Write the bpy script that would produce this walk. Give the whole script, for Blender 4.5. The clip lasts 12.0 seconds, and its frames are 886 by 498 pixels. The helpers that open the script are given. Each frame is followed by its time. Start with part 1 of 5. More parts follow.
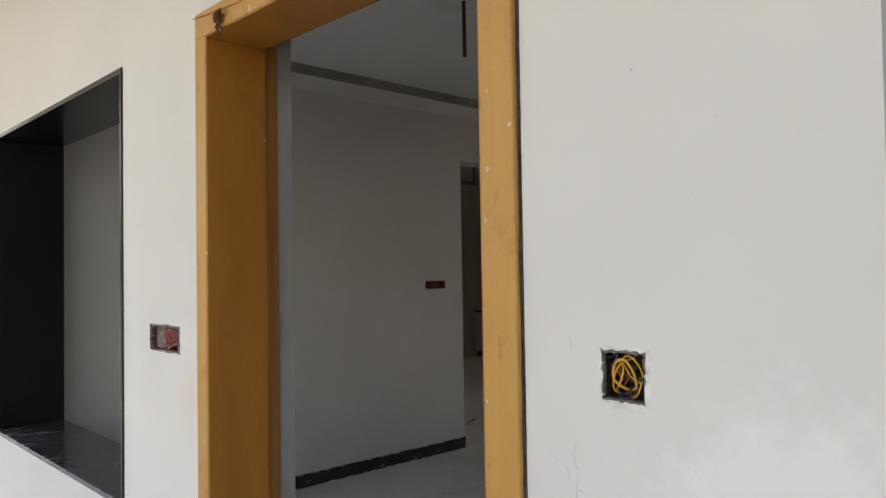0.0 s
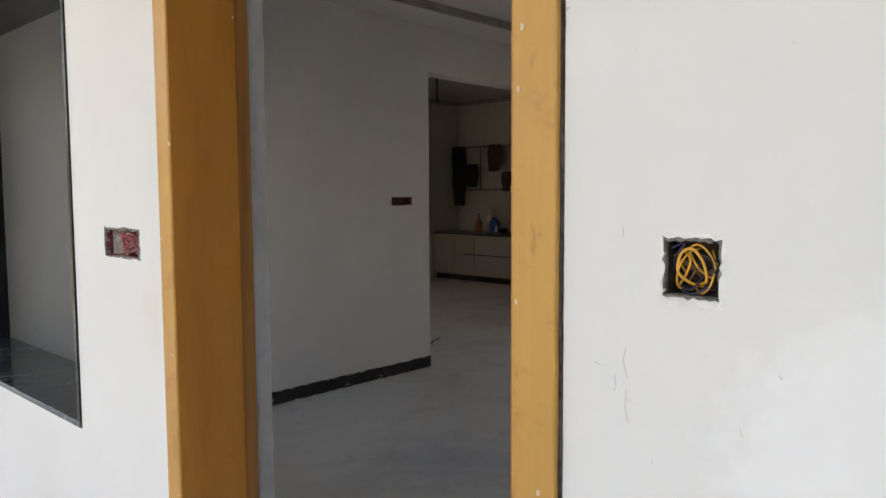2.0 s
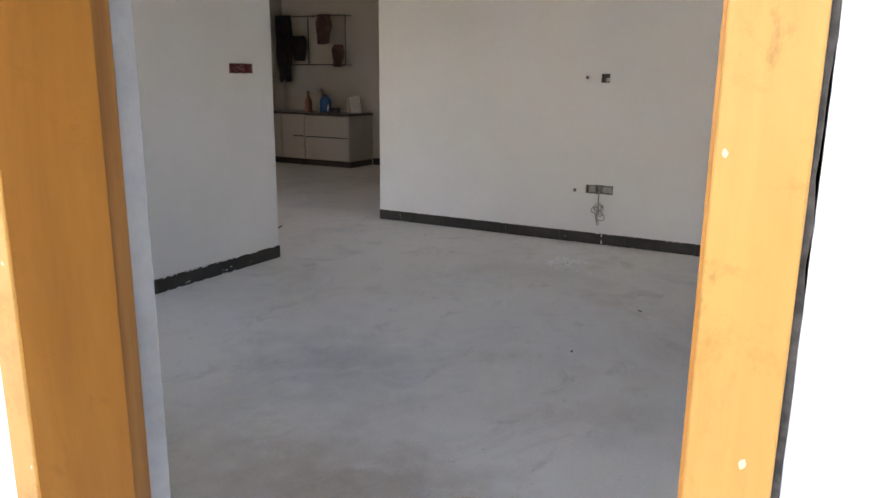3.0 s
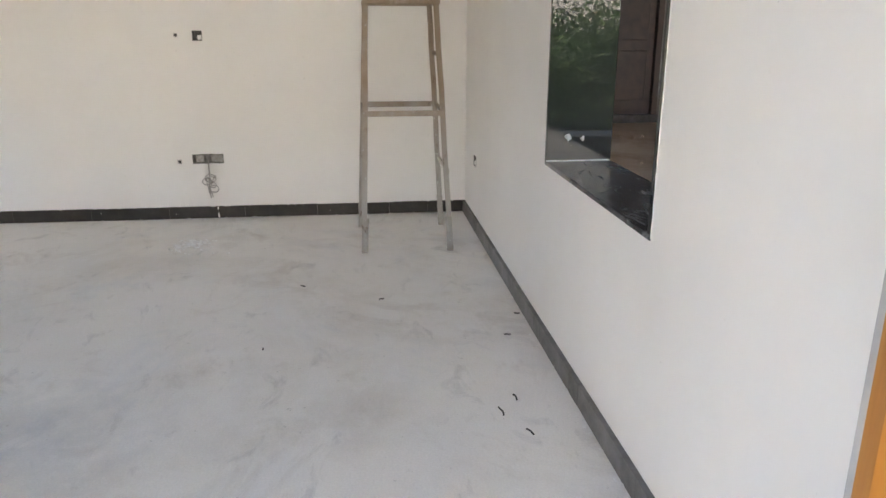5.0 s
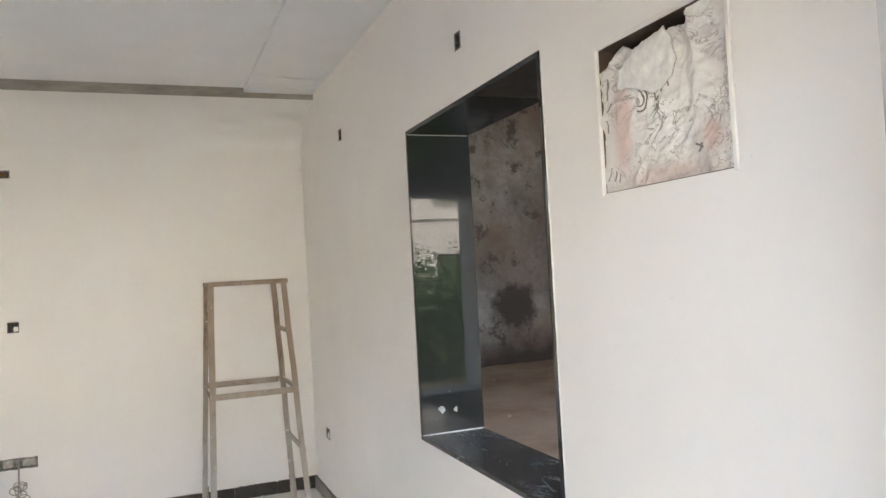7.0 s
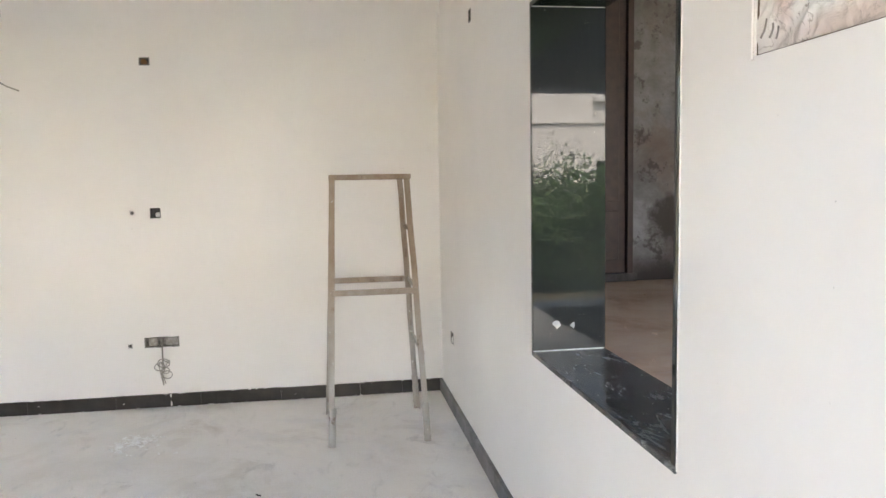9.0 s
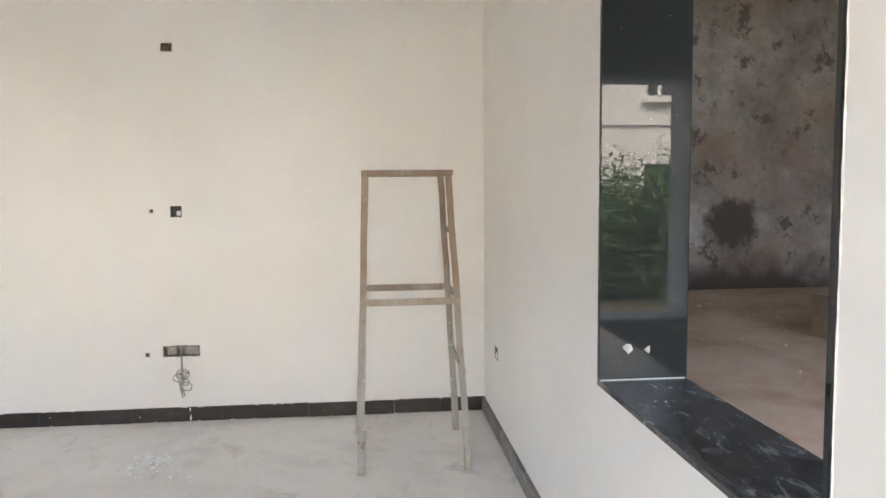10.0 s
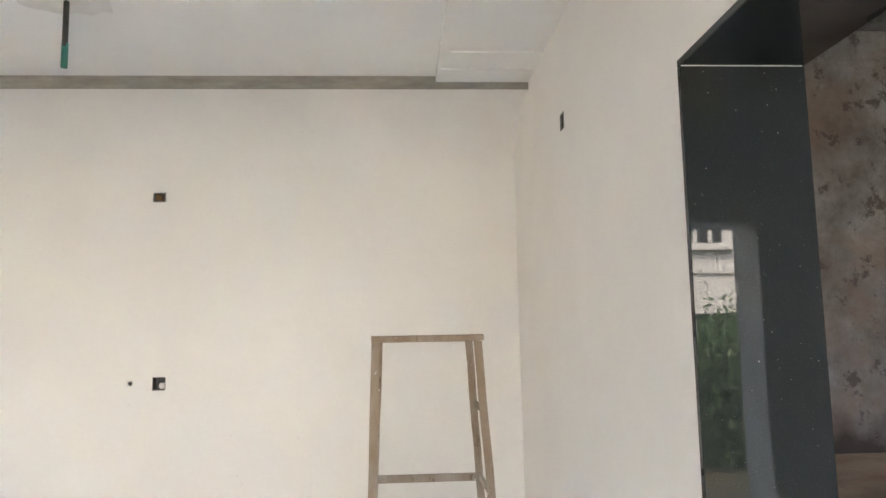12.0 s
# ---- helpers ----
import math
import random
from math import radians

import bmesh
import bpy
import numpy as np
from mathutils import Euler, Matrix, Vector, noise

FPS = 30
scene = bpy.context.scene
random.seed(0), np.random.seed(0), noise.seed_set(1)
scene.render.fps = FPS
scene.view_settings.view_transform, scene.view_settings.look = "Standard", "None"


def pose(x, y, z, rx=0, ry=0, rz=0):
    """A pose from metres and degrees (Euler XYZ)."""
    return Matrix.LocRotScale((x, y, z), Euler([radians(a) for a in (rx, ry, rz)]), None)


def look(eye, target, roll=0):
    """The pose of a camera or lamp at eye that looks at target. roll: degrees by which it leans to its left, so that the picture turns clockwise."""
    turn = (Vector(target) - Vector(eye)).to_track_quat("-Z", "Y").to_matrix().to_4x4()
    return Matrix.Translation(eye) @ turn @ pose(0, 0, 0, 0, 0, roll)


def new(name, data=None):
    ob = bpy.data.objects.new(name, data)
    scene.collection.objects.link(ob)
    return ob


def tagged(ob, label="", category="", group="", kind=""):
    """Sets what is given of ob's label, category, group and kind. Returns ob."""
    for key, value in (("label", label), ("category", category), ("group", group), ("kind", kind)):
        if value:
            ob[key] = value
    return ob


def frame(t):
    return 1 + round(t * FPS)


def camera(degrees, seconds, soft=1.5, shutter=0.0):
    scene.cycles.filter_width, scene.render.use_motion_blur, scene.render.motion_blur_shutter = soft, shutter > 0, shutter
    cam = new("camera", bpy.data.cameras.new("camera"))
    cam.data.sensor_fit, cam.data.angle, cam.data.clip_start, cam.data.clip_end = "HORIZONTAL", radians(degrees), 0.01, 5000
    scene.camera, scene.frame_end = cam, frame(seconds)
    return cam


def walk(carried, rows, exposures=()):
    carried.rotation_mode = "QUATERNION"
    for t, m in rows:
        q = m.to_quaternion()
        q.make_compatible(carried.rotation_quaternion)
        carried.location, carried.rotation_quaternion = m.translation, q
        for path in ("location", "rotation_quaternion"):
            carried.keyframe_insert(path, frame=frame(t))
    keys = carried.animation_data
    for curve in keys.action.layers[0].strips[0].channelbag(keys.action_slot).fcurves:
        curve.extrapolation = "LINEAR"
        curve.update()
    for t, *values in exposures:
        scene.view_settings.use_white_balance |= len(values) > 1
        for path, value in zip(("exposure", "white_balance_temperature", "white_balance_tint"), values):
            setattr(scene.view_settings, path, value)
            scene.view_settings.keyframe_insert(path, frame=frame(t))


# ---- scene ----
cam = camera(61.7, 12.0)
PATH = [
    (0, (-0.916, -0.565, 1.471), (0.462, 0.884, 1.524), -0.9),
    (0.5, (-0.923, -0.572, 1.514), (0.457, 0.858, 1.735), -1.3),
    (1, (-0.937, -0.58, 1.539), (0.448, 0.823, 1.877), -0.3),
    (1.3, (-0.953, -0.571, 1.528), (0.43, 0.851, 1.782), -0.8),
    (1.5, (-0.938, -0.527, 1.475), (0.421, 0.938, 1.557), 1.3),
    (2, (-0.855, -0.358, 1.406), (0.605, 1.001, 1.255), -0.3),
    (2.5, (-0.739, -0.106, 1.373), (0.753, 1.202, 1.118), 0.4),
    (3, (-0.661, 0.194, 1.309), (1.052, 1.122, 0.855), 0.7),
    (3.5, (-0.613, 0.432, 1.277), (1.225, 0.936, 0.669), -0.3),
    (3.7, (-0.56, 0.547, 1.288), (1.294, 0.964, 0.664), -3.3),
    (5.3, (-0.414, 0.859, 1.404), (1.488, 0.547, 0.871), 0.9),
    (5.5, (-0.37, 0.88, 1.375), (1.539, 0.538, 0.888), 0.4),
    (5.9, (-0.283, 0.873, 1.433), (1.646, 0.394, 1.211), 0.4),
    (6, (-0.273, 0.891, 1.453), (1.646, 0.336, 1.35), -0.7),
    (6.5, (-0.298, 0.982, 1.527), (1.574, 0.282, 1.612), -3.3),
    (7, (-0.35, 1.052, 1.527), (1.511, 0.322, 1.584), -3.1),
    (7.5, (-0.406, 0.979, 1.504), (1.55, 0.562, 1.491), -3.4),
    (7.7, (-0.404, 0.881, 1.489), (1.565, 0.53, 1.436), -2.6),
    (9.3, (0.047, 0.767, 1.47), (2.008, 0.438, 1.247), -0.7),
    (9.5, (0.109, 0.795, 1.459), (2.061, 0.447, 1.199), -0.8),
    (10, (0.413, 0.726, 1.442), (2.396, 0.529, 1.276), -0.5),
    (10.5, (0.752, 0.664, 1.451), (2.738, 0.624, 1.223), 0.6),
    (11, (0.922, 0.625, 1.467), (2.915, 0.506, 1.354), 0.1),
    (11.5, (1.037, 0.679, 1.466), (3.029, 0.513, 1.524), -0.3),
    (12, (1.091, 0.648, 1.519), (3.073, 0.527, 1.756), -1.1),
]
EXPOSURES = [
    (0.0, 1.98, 8100, 13), (1.0, 2.0, 8050, 13), (2.0, 2.25, 7950, 13), (2.5, 2.36, 8000, 13), (3.0, 3.45, 7350, 15), (3.5, 3.92, 7300, 16),
    (5.5, 4.2, 7650, 13), (7.5, 4.45, 7500, 13), (10.0, 4.58, 7450, 13), (11.0, 4.48, 7450, 13), (11.5, 4.6, 7450, 13), (12.0, 4.68, 7450, 13),
]
walk(cam, [(t, look(eye, target, roll)) for t, eye, target, roll in PATH], EXPOSURES)

# ---- world and light ----
world = bpy.data.worlds.new("overcast_sky")
world.use_nodes = True
scene.world = world
sky = world.node_tree.nodes.new("ShaderNodeTexSky")
sky.sky_type = "NISHITA"
sky.sun_disc = False
sky.sun_elevation = radians(52)
sky.sun_rotation = radians(70)
sky.air_density, sky.dust_density, sky.ozone_density = 1.0, 5.0, 1.0
sky_shade = world.node_tree.nodes["Background"]
sky_shade.inputs["Strength"].default_value = 0.15
world.node_tree.links.new(sky.outputs["Color"], sky_shade.inputs["Color"])

sun_data = bpy.data.lights.new("sun", "SUN")
sun_data.energy = 1.5
sun_data.angle = radians(12)
sun_data.color = (1.0, 0.96, 0.9)
sun = new("sun", sun_data)
sun.matrix_world = look((8, 3, 11), (0, 0, 0))


# ---- helpers of the place ----
def box(bm, x0, x1, y0, y1, z0, z1, bevel=0.0):
    made = bmesh.ops.create_cube(bm, size=1.0, matrix=Matrix.Translation(((x0 + x1) / 2, (y0 + y1) / 2, (z0 + z1) / 2))
                                 @ Matrix.Diagonal((x1 - x0, y1 - y0, z1 - z0, 1)))
    if bevel:
        edges = list({e for v in made["verts"] for e in v.link_edges})
        bmesh.ops.bevel(bm, geom=edges, offset=bevel, segments=1, affect="EDGES", profile=0.5)
    return bm


def block(x0, x1, y0, y1, z0, z1, bevel=0.0):
    return box(bmesh.new(), x0, x1, y0, y1, z0, z1, bevel)


def carve(bounds, cuts):
    """A solid box with box-shaped cuts taken out of it; only the outer skin is made."""
    lo = [bounds[0], bounds[2], bounds[4]]
    hi = [bounds[1], bounds[3], bounds[5]]
    grid = []
    for a in range(3):
        values = {round(lo[a], 5), round(hi[a], 5)}
        for c in cuts:
            for v in (c[2 * a], c[2 * a + 1]):
                if lo[a] < v < hi[a]:
                    values.add(round(v, 5))
        grid.append(sorted(values))
    n = [len(g) - 1 for g in grid]

    def solid(i, j, k):
        if not (0 <= i < n[0] and 0 <= j < n[1] and 0 <= k < n[2]):
            return False
        m = [(grid[a][q] + grid[a][q + 1]) / 2 for a, q in enumerate((i, j, k))]
        return not any(c[0] < m[0] < c[1] and c[2] < m[1] < c[3] and c[4] < m[2] < c[5] for c in cuts)

    bm = bmesh.new()
    verts = {}

    def vert(*ijk):
        if ijk not in verts:
            verts[ijk] = bm.verts.new([grid[a][q] for a, q in enumerate(ijk)])
        return verts[ijk]

    for i in range(n[0]):
        for j in range(n[1]):
            for k in range(n[2]):
                if not solid(i, j, k):
                    continue
                for d, loop in (((-1, 0, 0), ((0, 0, 0), (0, 0, 1), (0, 1, 1), (0, 1, 0))), ((1, 0, 0), ((1, 0, 0), (1, 1, 0), (1, 1, 1), (1, 0, 1))),
                                ((0, -1, 0), ((0, 0, 0), (1, 0, 0), (1, 0, 1), (0, 0, 1))), ((0, 1, 0), ((0, 1, 0), (0, 1, 1), (1, 1, 1), (1, 1, 0))),
                                ((0, 0, -1), ((0, 0, 0), (0, 1, 0), (1, 1, 0), (1, 0, 0))), ((0, 0, 1), ((0, 0, 1), (1, 0, 1), (1, 1, 1), (0, 1, 1)))):
                    if not solid(i + d[0], j + d[1], k + d[2]):
                        bm.faces.new([vert(i + p[0], j + p[1], k + p[2]) for p in loop])
    return bm


def part(name, bm, material, parent=None, label="", smooth=False):
    mesh = bpy.data.meshes.new(name)
    if smooth:
        for f in bm.faces:
            f.smooth = True
    bm.to_mesh(mesh)
    bm.free()
    mesh.materials.append(material)
    ob = new(name, mesh)
    if parent is not None:
        ob.parent = parent
    if label:
        ob["label"] = label
    return ob


def structure(name, bm, material, label, category):
    return tagged(part(name, bm, material), label, category, kind="structure")


def thing(name, label, category, at=(0, 0, 0), group=""):
    ob = new(name)
    ob.location = at
    return tagged(ob, label, category, group)


def tube(points, radius, sides=6, closed_ends=True):
    """A round bar along a line of points."""
    bm = bmesh.new()
    pts = [Vector(p) for p in points]
    rings = []
    for i, p in enumerate(pts):
        ahead = (pts[min(i + 1, len(pts) - 1)] - pts[max(i - 1, 0)]).normalized()
        side = ahead.orthogonal().normalized()
        if rings:
            side = (last - ahead * last.dot(ahead)).normalized()
        last = side
        up = ahead.cross(side)
        rings.append([bm.verts.new(p + radius * (math.cos(2 * math.pi * k / sides) * side + math.sin(2 * math.pi * k / sides) * up)) for k in range(sides)])
    for a, b in zip(rings, rings[1:]):
        for k in range(sides):
            bm.faces.new((a[k], a[(k + 1) % sides], b[(k + 1) % sides], b[k]))
    if closed_ends:
        bm.faces.new(rings[0][::-1])
        bm.faces.new(rings[-1])
    return bm


def smooth_line(points, steps=8):
    """A curve through the points."""
    pts = [Vector(p) for p in points]
    out = []
    for i in range(len(pts) - 1):
        p0, p1, p2, p3 = pts[max(i - 1, 0)], pts[i], pts[i + 1], pts[min(i + 2, len(pts) - 1)]
        for s in range(steps):
            t = s / steps
            out.append(0.5 * ((2 * p1) + (p2 - p0) * t + (2 * p0 - 5 * p1 + 4 * p2 - p3) * t * t + (3 * p1 - p0 - 3 * p2 + p3) * t ** 3))
    out.append(pts[-1])
    return out


def merge(*meshes):
    """Joins bmeshes into the first."""
    target = meshes[0]
    for other in meshes[1:]:
        temp = bpy.data.meshes.new("joined")
        other.to_mesh(temp)
        other.free()
        target.from_mesh(temp)
        bpy.data.meshes.remove(temp)
    return target


# ---- materials ----
class Mat:
    """A node material with short ways to add noise, ramps and bump."""

    def __init__(self, name, color=(0.8, 0.8, 0.8), rough=0.6, metal=0.0, spec=0.5):
        self.mat = bpy.data.materials.new(name)
        self.mat.use_nodes = True
        self.nodes, self.links = self.mat.node_tree.nodes, self.mat.node_tree.links
        self.bsdf = self.nodes["Principled BSDF"]
        self.bsdf.inputs["Base Color"].default_value = (*color, 1)
        self.bsdf.inputs["Roughness"].default_value = rough
        self.bsdf.inputs["Metallic"].default_value = metal
        self.bsdf.inputs["Specular IOR Level"].default_value = spec
        self.coord = self.nodes.new("ShaderNodeTexCoord").outputs["Object"]
        self.height = None

    def scaled(self, scale):
        node = self.nodes.new("ShaderNodeMapping")
        node.inputs["Scale"].default_value = scale
        self.links.new(self.coord, node.inputs["Vector"])
        return node.outputs["Vector"]

    def noise(self, scale, detail=6, rough=0.6, stretch=None, distort=0.0):
        node = self.nodes.new("ShaderNodeTexNoise")
        node.inputs["Scale"].default_value = scale
        node.inputs["Detail"].default_value = detail
        node.inputs["Roughness"].default_value = rough
        node.inputs["Distortion"].default_value = distort
        self.links.new(self.scaled(stretch) if stretch else self.coord, node.inputs["Vector"])
        return node.outputs["Fac"]

    def voronoi(self, scale, stretch=None):
        node = self.nodes.new("ShaderNodeTexVoronoi")
        node.inputs["Scale"].default_value = scale
        self.links.new(self.scaled(stretch) if stretch else self.coord, node.inputs["Vector"])
        return node.outputs["Distance"]

    def ramp(self, fac, *stops):
        node = self.nodes.new("ShaderNodeValToRGB")
        ramp = node.color_ramp
        while len(ramp.elements) < len(stops):
            ramp.elements.new(0.5)
        for e, (pos, value) in zip(ramp.elements, stops):
            e.position = pos
            e.color = (*value, 1) if isinstance(value, tuple) else (value, value, value, 1)
        self.links.new(fac, node.inputs["Fac"])
        return node.outputs["Color"]

    def mix(self, fac, a, b, mode="MIX"):
        node = self.nodes.new("ShaderNodeMix")
        node.data_type, node.blend_type = "RGBA", mode
        for index, value in ((0, fac), (6, a), (7, b)):
            socket = node.inputs[index]
            if isinstance(value, (int, float)):
                socket.default_value = value if index == 0 else (value, value, value, 1)
            elif isinstance(value, tuple):
                socket.default_value = (*value, 1)
            else:
                self.links.new(value, socket)
        return node.outputs[2]

    def blob(self, centre, size, soft=0.3, wobble=0.0, wobble_scale=8.0):
        """1 inside an ellipsoid spot with an uneven edge, 0 outside it."""
        shift = self.nodes.new("ShaderNodeVectorMath")
        shift.operation = "SUBTRACT"
        self.links.new(self.coord, shift.inputs[0])
        shift.inputs[1].default_value = centre
        part_ = self.nodes.new("ShaderNodeVectorMath")
        part_.operation = "DIVIDE"
        self.links.new(shift.outputs[0], part_.inputs[0])
        part_.inputs[1].default_value = size
        length = self.nodes.new("ShaderNodeVectorMath")
        length.operation = "LENGTH"
        self.links.new(part_.outputs[0], length.inputs[0])
        value = length.outputs["Value"]
        if wobble:
            add = self.nodes.new("ShaderNodeMath")
            add.operation = "MULTIPLY_ADD"
            self.links.new(self.noise(wobble_scale, 5), add.inputs[0])
            add.inputs[1].default_value = wobble
            self.links.new(value, add.inputs[2])
            value = add.outputs[0]
        return self.ramp(value, (max(0.0, min(0.98, 0.9 - soft)), 1.0), (1.0, 0.0))

    def color(self, socket):
        self.links.new(socket, self.bsdf.inputs["Base Color"])
        return self

    def rough(self, socket):
        self.links.new(socket, self.bsdf.inputs["Roughness"])
        return self

    def bump(self, height, strength=0.2, distance=0.01):
        node = self.nodes.new("ShaderNodeBump")
        node.inputs["Strength"].default_value = strength
        node.inputs["Distance"].default_value = distance
        self.links.new(height, node.inputs["Height"])
        if self.height is not None:
            self.links.new(self.height, node.inputs["Normal"])
        self.height = node.outputs["Normal"]
        self.links.new(self.height, self.bsdf.inputs["Normal"])
        return self


def random_shade(m, low=0.85, high=1.1):
    info = m.nodes.new("ShaderNodeObjectInfo")
    return m.ramp(info.outputs["Random"], (0.0, low), (1.0, high))


def painted_plaster(name, base, dirt, dirt_amount=0.35, spots=()):
    m = Mat(name, base, 0.75, spec=0.3)
    broad = m.ramp(m.noise(0.9, 4), (0.35, tuple(c * 0.94 for c in base)), (0.7, base))
    streak = m.ramp(m.noise(2.2, 5, 0.6, (1, 1, 0.35)), (0.5, 0.0), (0.85, dirt_amount))
    color = m.mix(streak, broad, dirt)
    specks = m.ramp(m.noise(70, 2, 0.5), (0.745, 0.0), (0.79, 0.5))
    color = m.mix(specks, color, tuple(c * 0.55 for c in dirt))
    for centre, size, tint, soft in spots:
        color = m.mix(m.blob(centre, size, soft, 0.5, 22), color, tint)
    m.color(color)
    m.bump(m.noise(5.0, 3), 0.16, 0.014).bump(m.noise(28, 4), 0.05, 0.004).bump(m.noise(140, 3), 0.12, 0.002)
    return m


WALL_OUT = painted_plaster("outside_wall_paint", (0.80, 0.80, 0.785), (0.66, 0.63, 0.60), 0.25,
                           [((0, -0.1314, 1.19), (0.2, 0.042, 0.062), (0.68, 0.635, 0.61), 0.5), ((0, 1.4324, 1.1), (0.2, 0.10, 0.20), (0.76, 0.72, 0.66), 0.7),
                            ((0, -0.2027, 1.02), (0.2, 0.30, 0.42), (0.84, 0.845, 0.84), 0.12), ((0, -0.0541, 1.02), (0.2, 0.13, 0.05), (0.70, 0.68, 0.66), 0.7), ((0, 0.1441, 1.33), (0.2, 0.05, 0.18), (0.77, 0.765, 0.755), 0.7)])
WALL_IN = painted_plaster("inside_wall_paint", (0.87, 0.84, 0.805), (0.775, 0.74, 0.70), 0.28)
# wall paint darkened, so the kitchen's dimness sits in the colour
KITCHEN_DIMMED = painted_plaster("dimmed_kitchen_paint", (0.58, 0.53, 0.47), (0.46, 0.41, 0.36), 0.4)
CEILING = painted_plaster("ceiling_paint", (0.86, 0.855, 0.835), (0.72, 0.70, 0.66), 0.3)

m = Mat("raw_plaster_band", (0.30, 0.28, 0.24), 0.9)
m.color(m.ramp(m.noise(6, 6, 0.6, (1, 1, 4)), (0.3, (0.26, 0.24, 0.205)), (0.7, (0.40, 0.375, 0.33))))
RAW_BAND = m.bump(m.noise(60), 0.3, 0.004)

# reveal plaster greyed: its shade is put into the colour
m = Mat("shaded_reveal", (0.36, 0.355, 0.35), 0.9)
m.color(m.ramp(m.noise(7, 6, 0.65), (0.3, (0.30, 0.295, 0.29)), (0.7, (0.43, 0.425, 0.42))))
SHADED_REVEAL = m.bump(m.noise(80, 4), 0.3, 0.003)

m = Mat("concrete_floor", (0.6, 0.58, 0.56), 0.72)
base = m.ramp(m.noise(0.75, 9, 0.68, distort=0.5), (0.30, (0.68, 0.64, 0.585)), (0.48, (0.80, 0.77, 0.73)), (0.68, (0.84, 0.815, 0.78)))
cool = m.ramp(m.noise(1.3, 8, 0.7, distort=0.7), (0.54, 0.0), (0.70, 0.45))
base = m.mix(cool, base, (0.60, 0.615, 0.635))
warm = m.ramp(m.noise(1.9, 9, 0.72, distort=0.9), (0.55, 0.0), (0.72, 0.6))
base = m.mix(warm, base, (0.55, 0.495, 0.44))
worn = m.blob((1.95, 2.15, 0), (0.95, 1.15, 0.5), 0.7, 0.9, 5)
base = m.mix(m.mix(1.0, worn, (0.95, 0.95, 0.95), "MULTIPLY"), base, (0.47, 0.485, 0.505))
trodden = m.blob((1.10, 1.45, 0), (0.70, 1.35, 0.5), 0.65, 0.8, 5)
base = m.mix(m.mix(1.0, trodden, (0.9, 0.9, 0.9), "MULTIPLY"), base, (0.40, 0.325, 0.25))
trail = m.blob((2.05, 0.80, 0), (0.65, 0.42, 0.5), 0.6, 0.9, 5)
base = m.mix(m.mix(1.0, trail, (0.6, 0.6, 0.6), "MULTIPLY"), base, (0.52, 0.455, 0.39))
pale = m.ramp(m.noise(4.5, 8, 0.72, distort=0.6), (0.52, 0.0), (0.70, 0.55))
base = m.mix(pale, base, (0.83, 0.81, 0.785))
smudge = m.ramp(m.noise(3.1, 7, 0.7, (1, 1.8, 1), 0.8), (0.58, 0.0), (0.72, 0.38))
base = m.mix(smudge, base, (0.33, 0.31, 0.295))
spots = m.ramp(m.noise(24, 4, 0.6), (0.68, 0.0), (0.74, 0.5))
base = m.mix(spots, base, (0.36, 0.34, 0.32))
fine = m.ramp(m.noise(120, 3), (0.3, 0.94), (0.7, 1.04))
m.color(m.mix(1.0, base, fine, "MULTIPLY"))
m.rough(m.ramp(m.noise(3, 5), (0.3, 0.5), (0.7, 0.85)))
FLOOR = m.bump(m.noise(9, 6), 0.25, 0.01).bump(m.noise(160, 3), 0.2, 0.002)

m = Mat("black_granite", (0.016, 0.018, 0.018), 0.06, spec=0.4)
grain = m.ramp(m.noise(320, 2), (0.60, (0.014, 0.016, 0.0165)), (0.72, (0.05, 0.055, 0.055)))
m.color(grain)
splash = m.ramp(m.noise(150, 2, 0.5, (1, 1, 0.8)), (0.785, 0.0), (0.83, 0.12))
big_splash = m.ramp(m.noise(26, 3, 0.6, (1, 1, 0.45), 0.6), (0.79, 0.0), (0.82, 0.14))
veil = m.ramp(m.noise(3.0, 6, 0.7, (1, 1, 0.6)), (0.45, 0.0), (0.8, 0.025))
color = m.mix(veil, grain, (0.12, 0.14, 0.15))
color = m.mix(splash, color, (0.42, 0.44, 0.44))
m.color(m.mix(big_splash, color, (0.38, 0.40, 0.40)))
drops = m.ramp(m.noise(125, 2, 0.5, (1, 1, 0.5)), (0.62, 0.012), (0.68, 0.22))
m.rough(drops)
GRANITE = m

m = Mat("clean_granite", (0.014, 0.015, 0.016), 0.2, spec=0.2)
m.color(m.ramp(m.noise(320, 2), (0.60, (0.011, 0.012, 0.0125)), (0.72, (0.022, 0.024, 0.025))))
GRANITE_CLEAN = m

m = Mat("dusty_granite", (0.03, 0.032, 0.036), 0.3)
dust = m.ramp(m.noise(5, 7, 0.7, (1, 2.5, 1), 1.2), (0.38, 0.08), (0.70, 0.9))
color = m.mix(dust, (0.012, 0.013, 0.014), (0.13, 0.14, 0.15))
m.color(m.mix(m.ramp(m.noise(40, 3), (0.70, 0.0), (0.78, 0.5)), color, (0.4, 0.4, 0.4)))
m.rough(m.ramp(m.noise(5, 7, 0.7, (1, 2.5, 1), 1.2), (0.4, 0.10), (0.72, 0.38)))
GRANITE_SILL = m

m = Mat("skirting_granite", (0.03, 0.03, 0.028), 0.35)
dust = m.ramp(m.noise(7, 6, 0.7), (0.42, 0.0), (0.75, 0.55))
color = m.mix(dust, (0.026, 0.021, 0.017), (0.075, 0.064, 0.055))
color = m.mix(1.0, color, random_shade(m, 0.85, 1.2), "MULTIPLY")
chips = m.ramp(m.noise(34, 3, 0.6), (0.76, 0.0), (0.80, 0.8))
m.color(m.mix(chips, color, (0.55, 0.53, 0.5)))
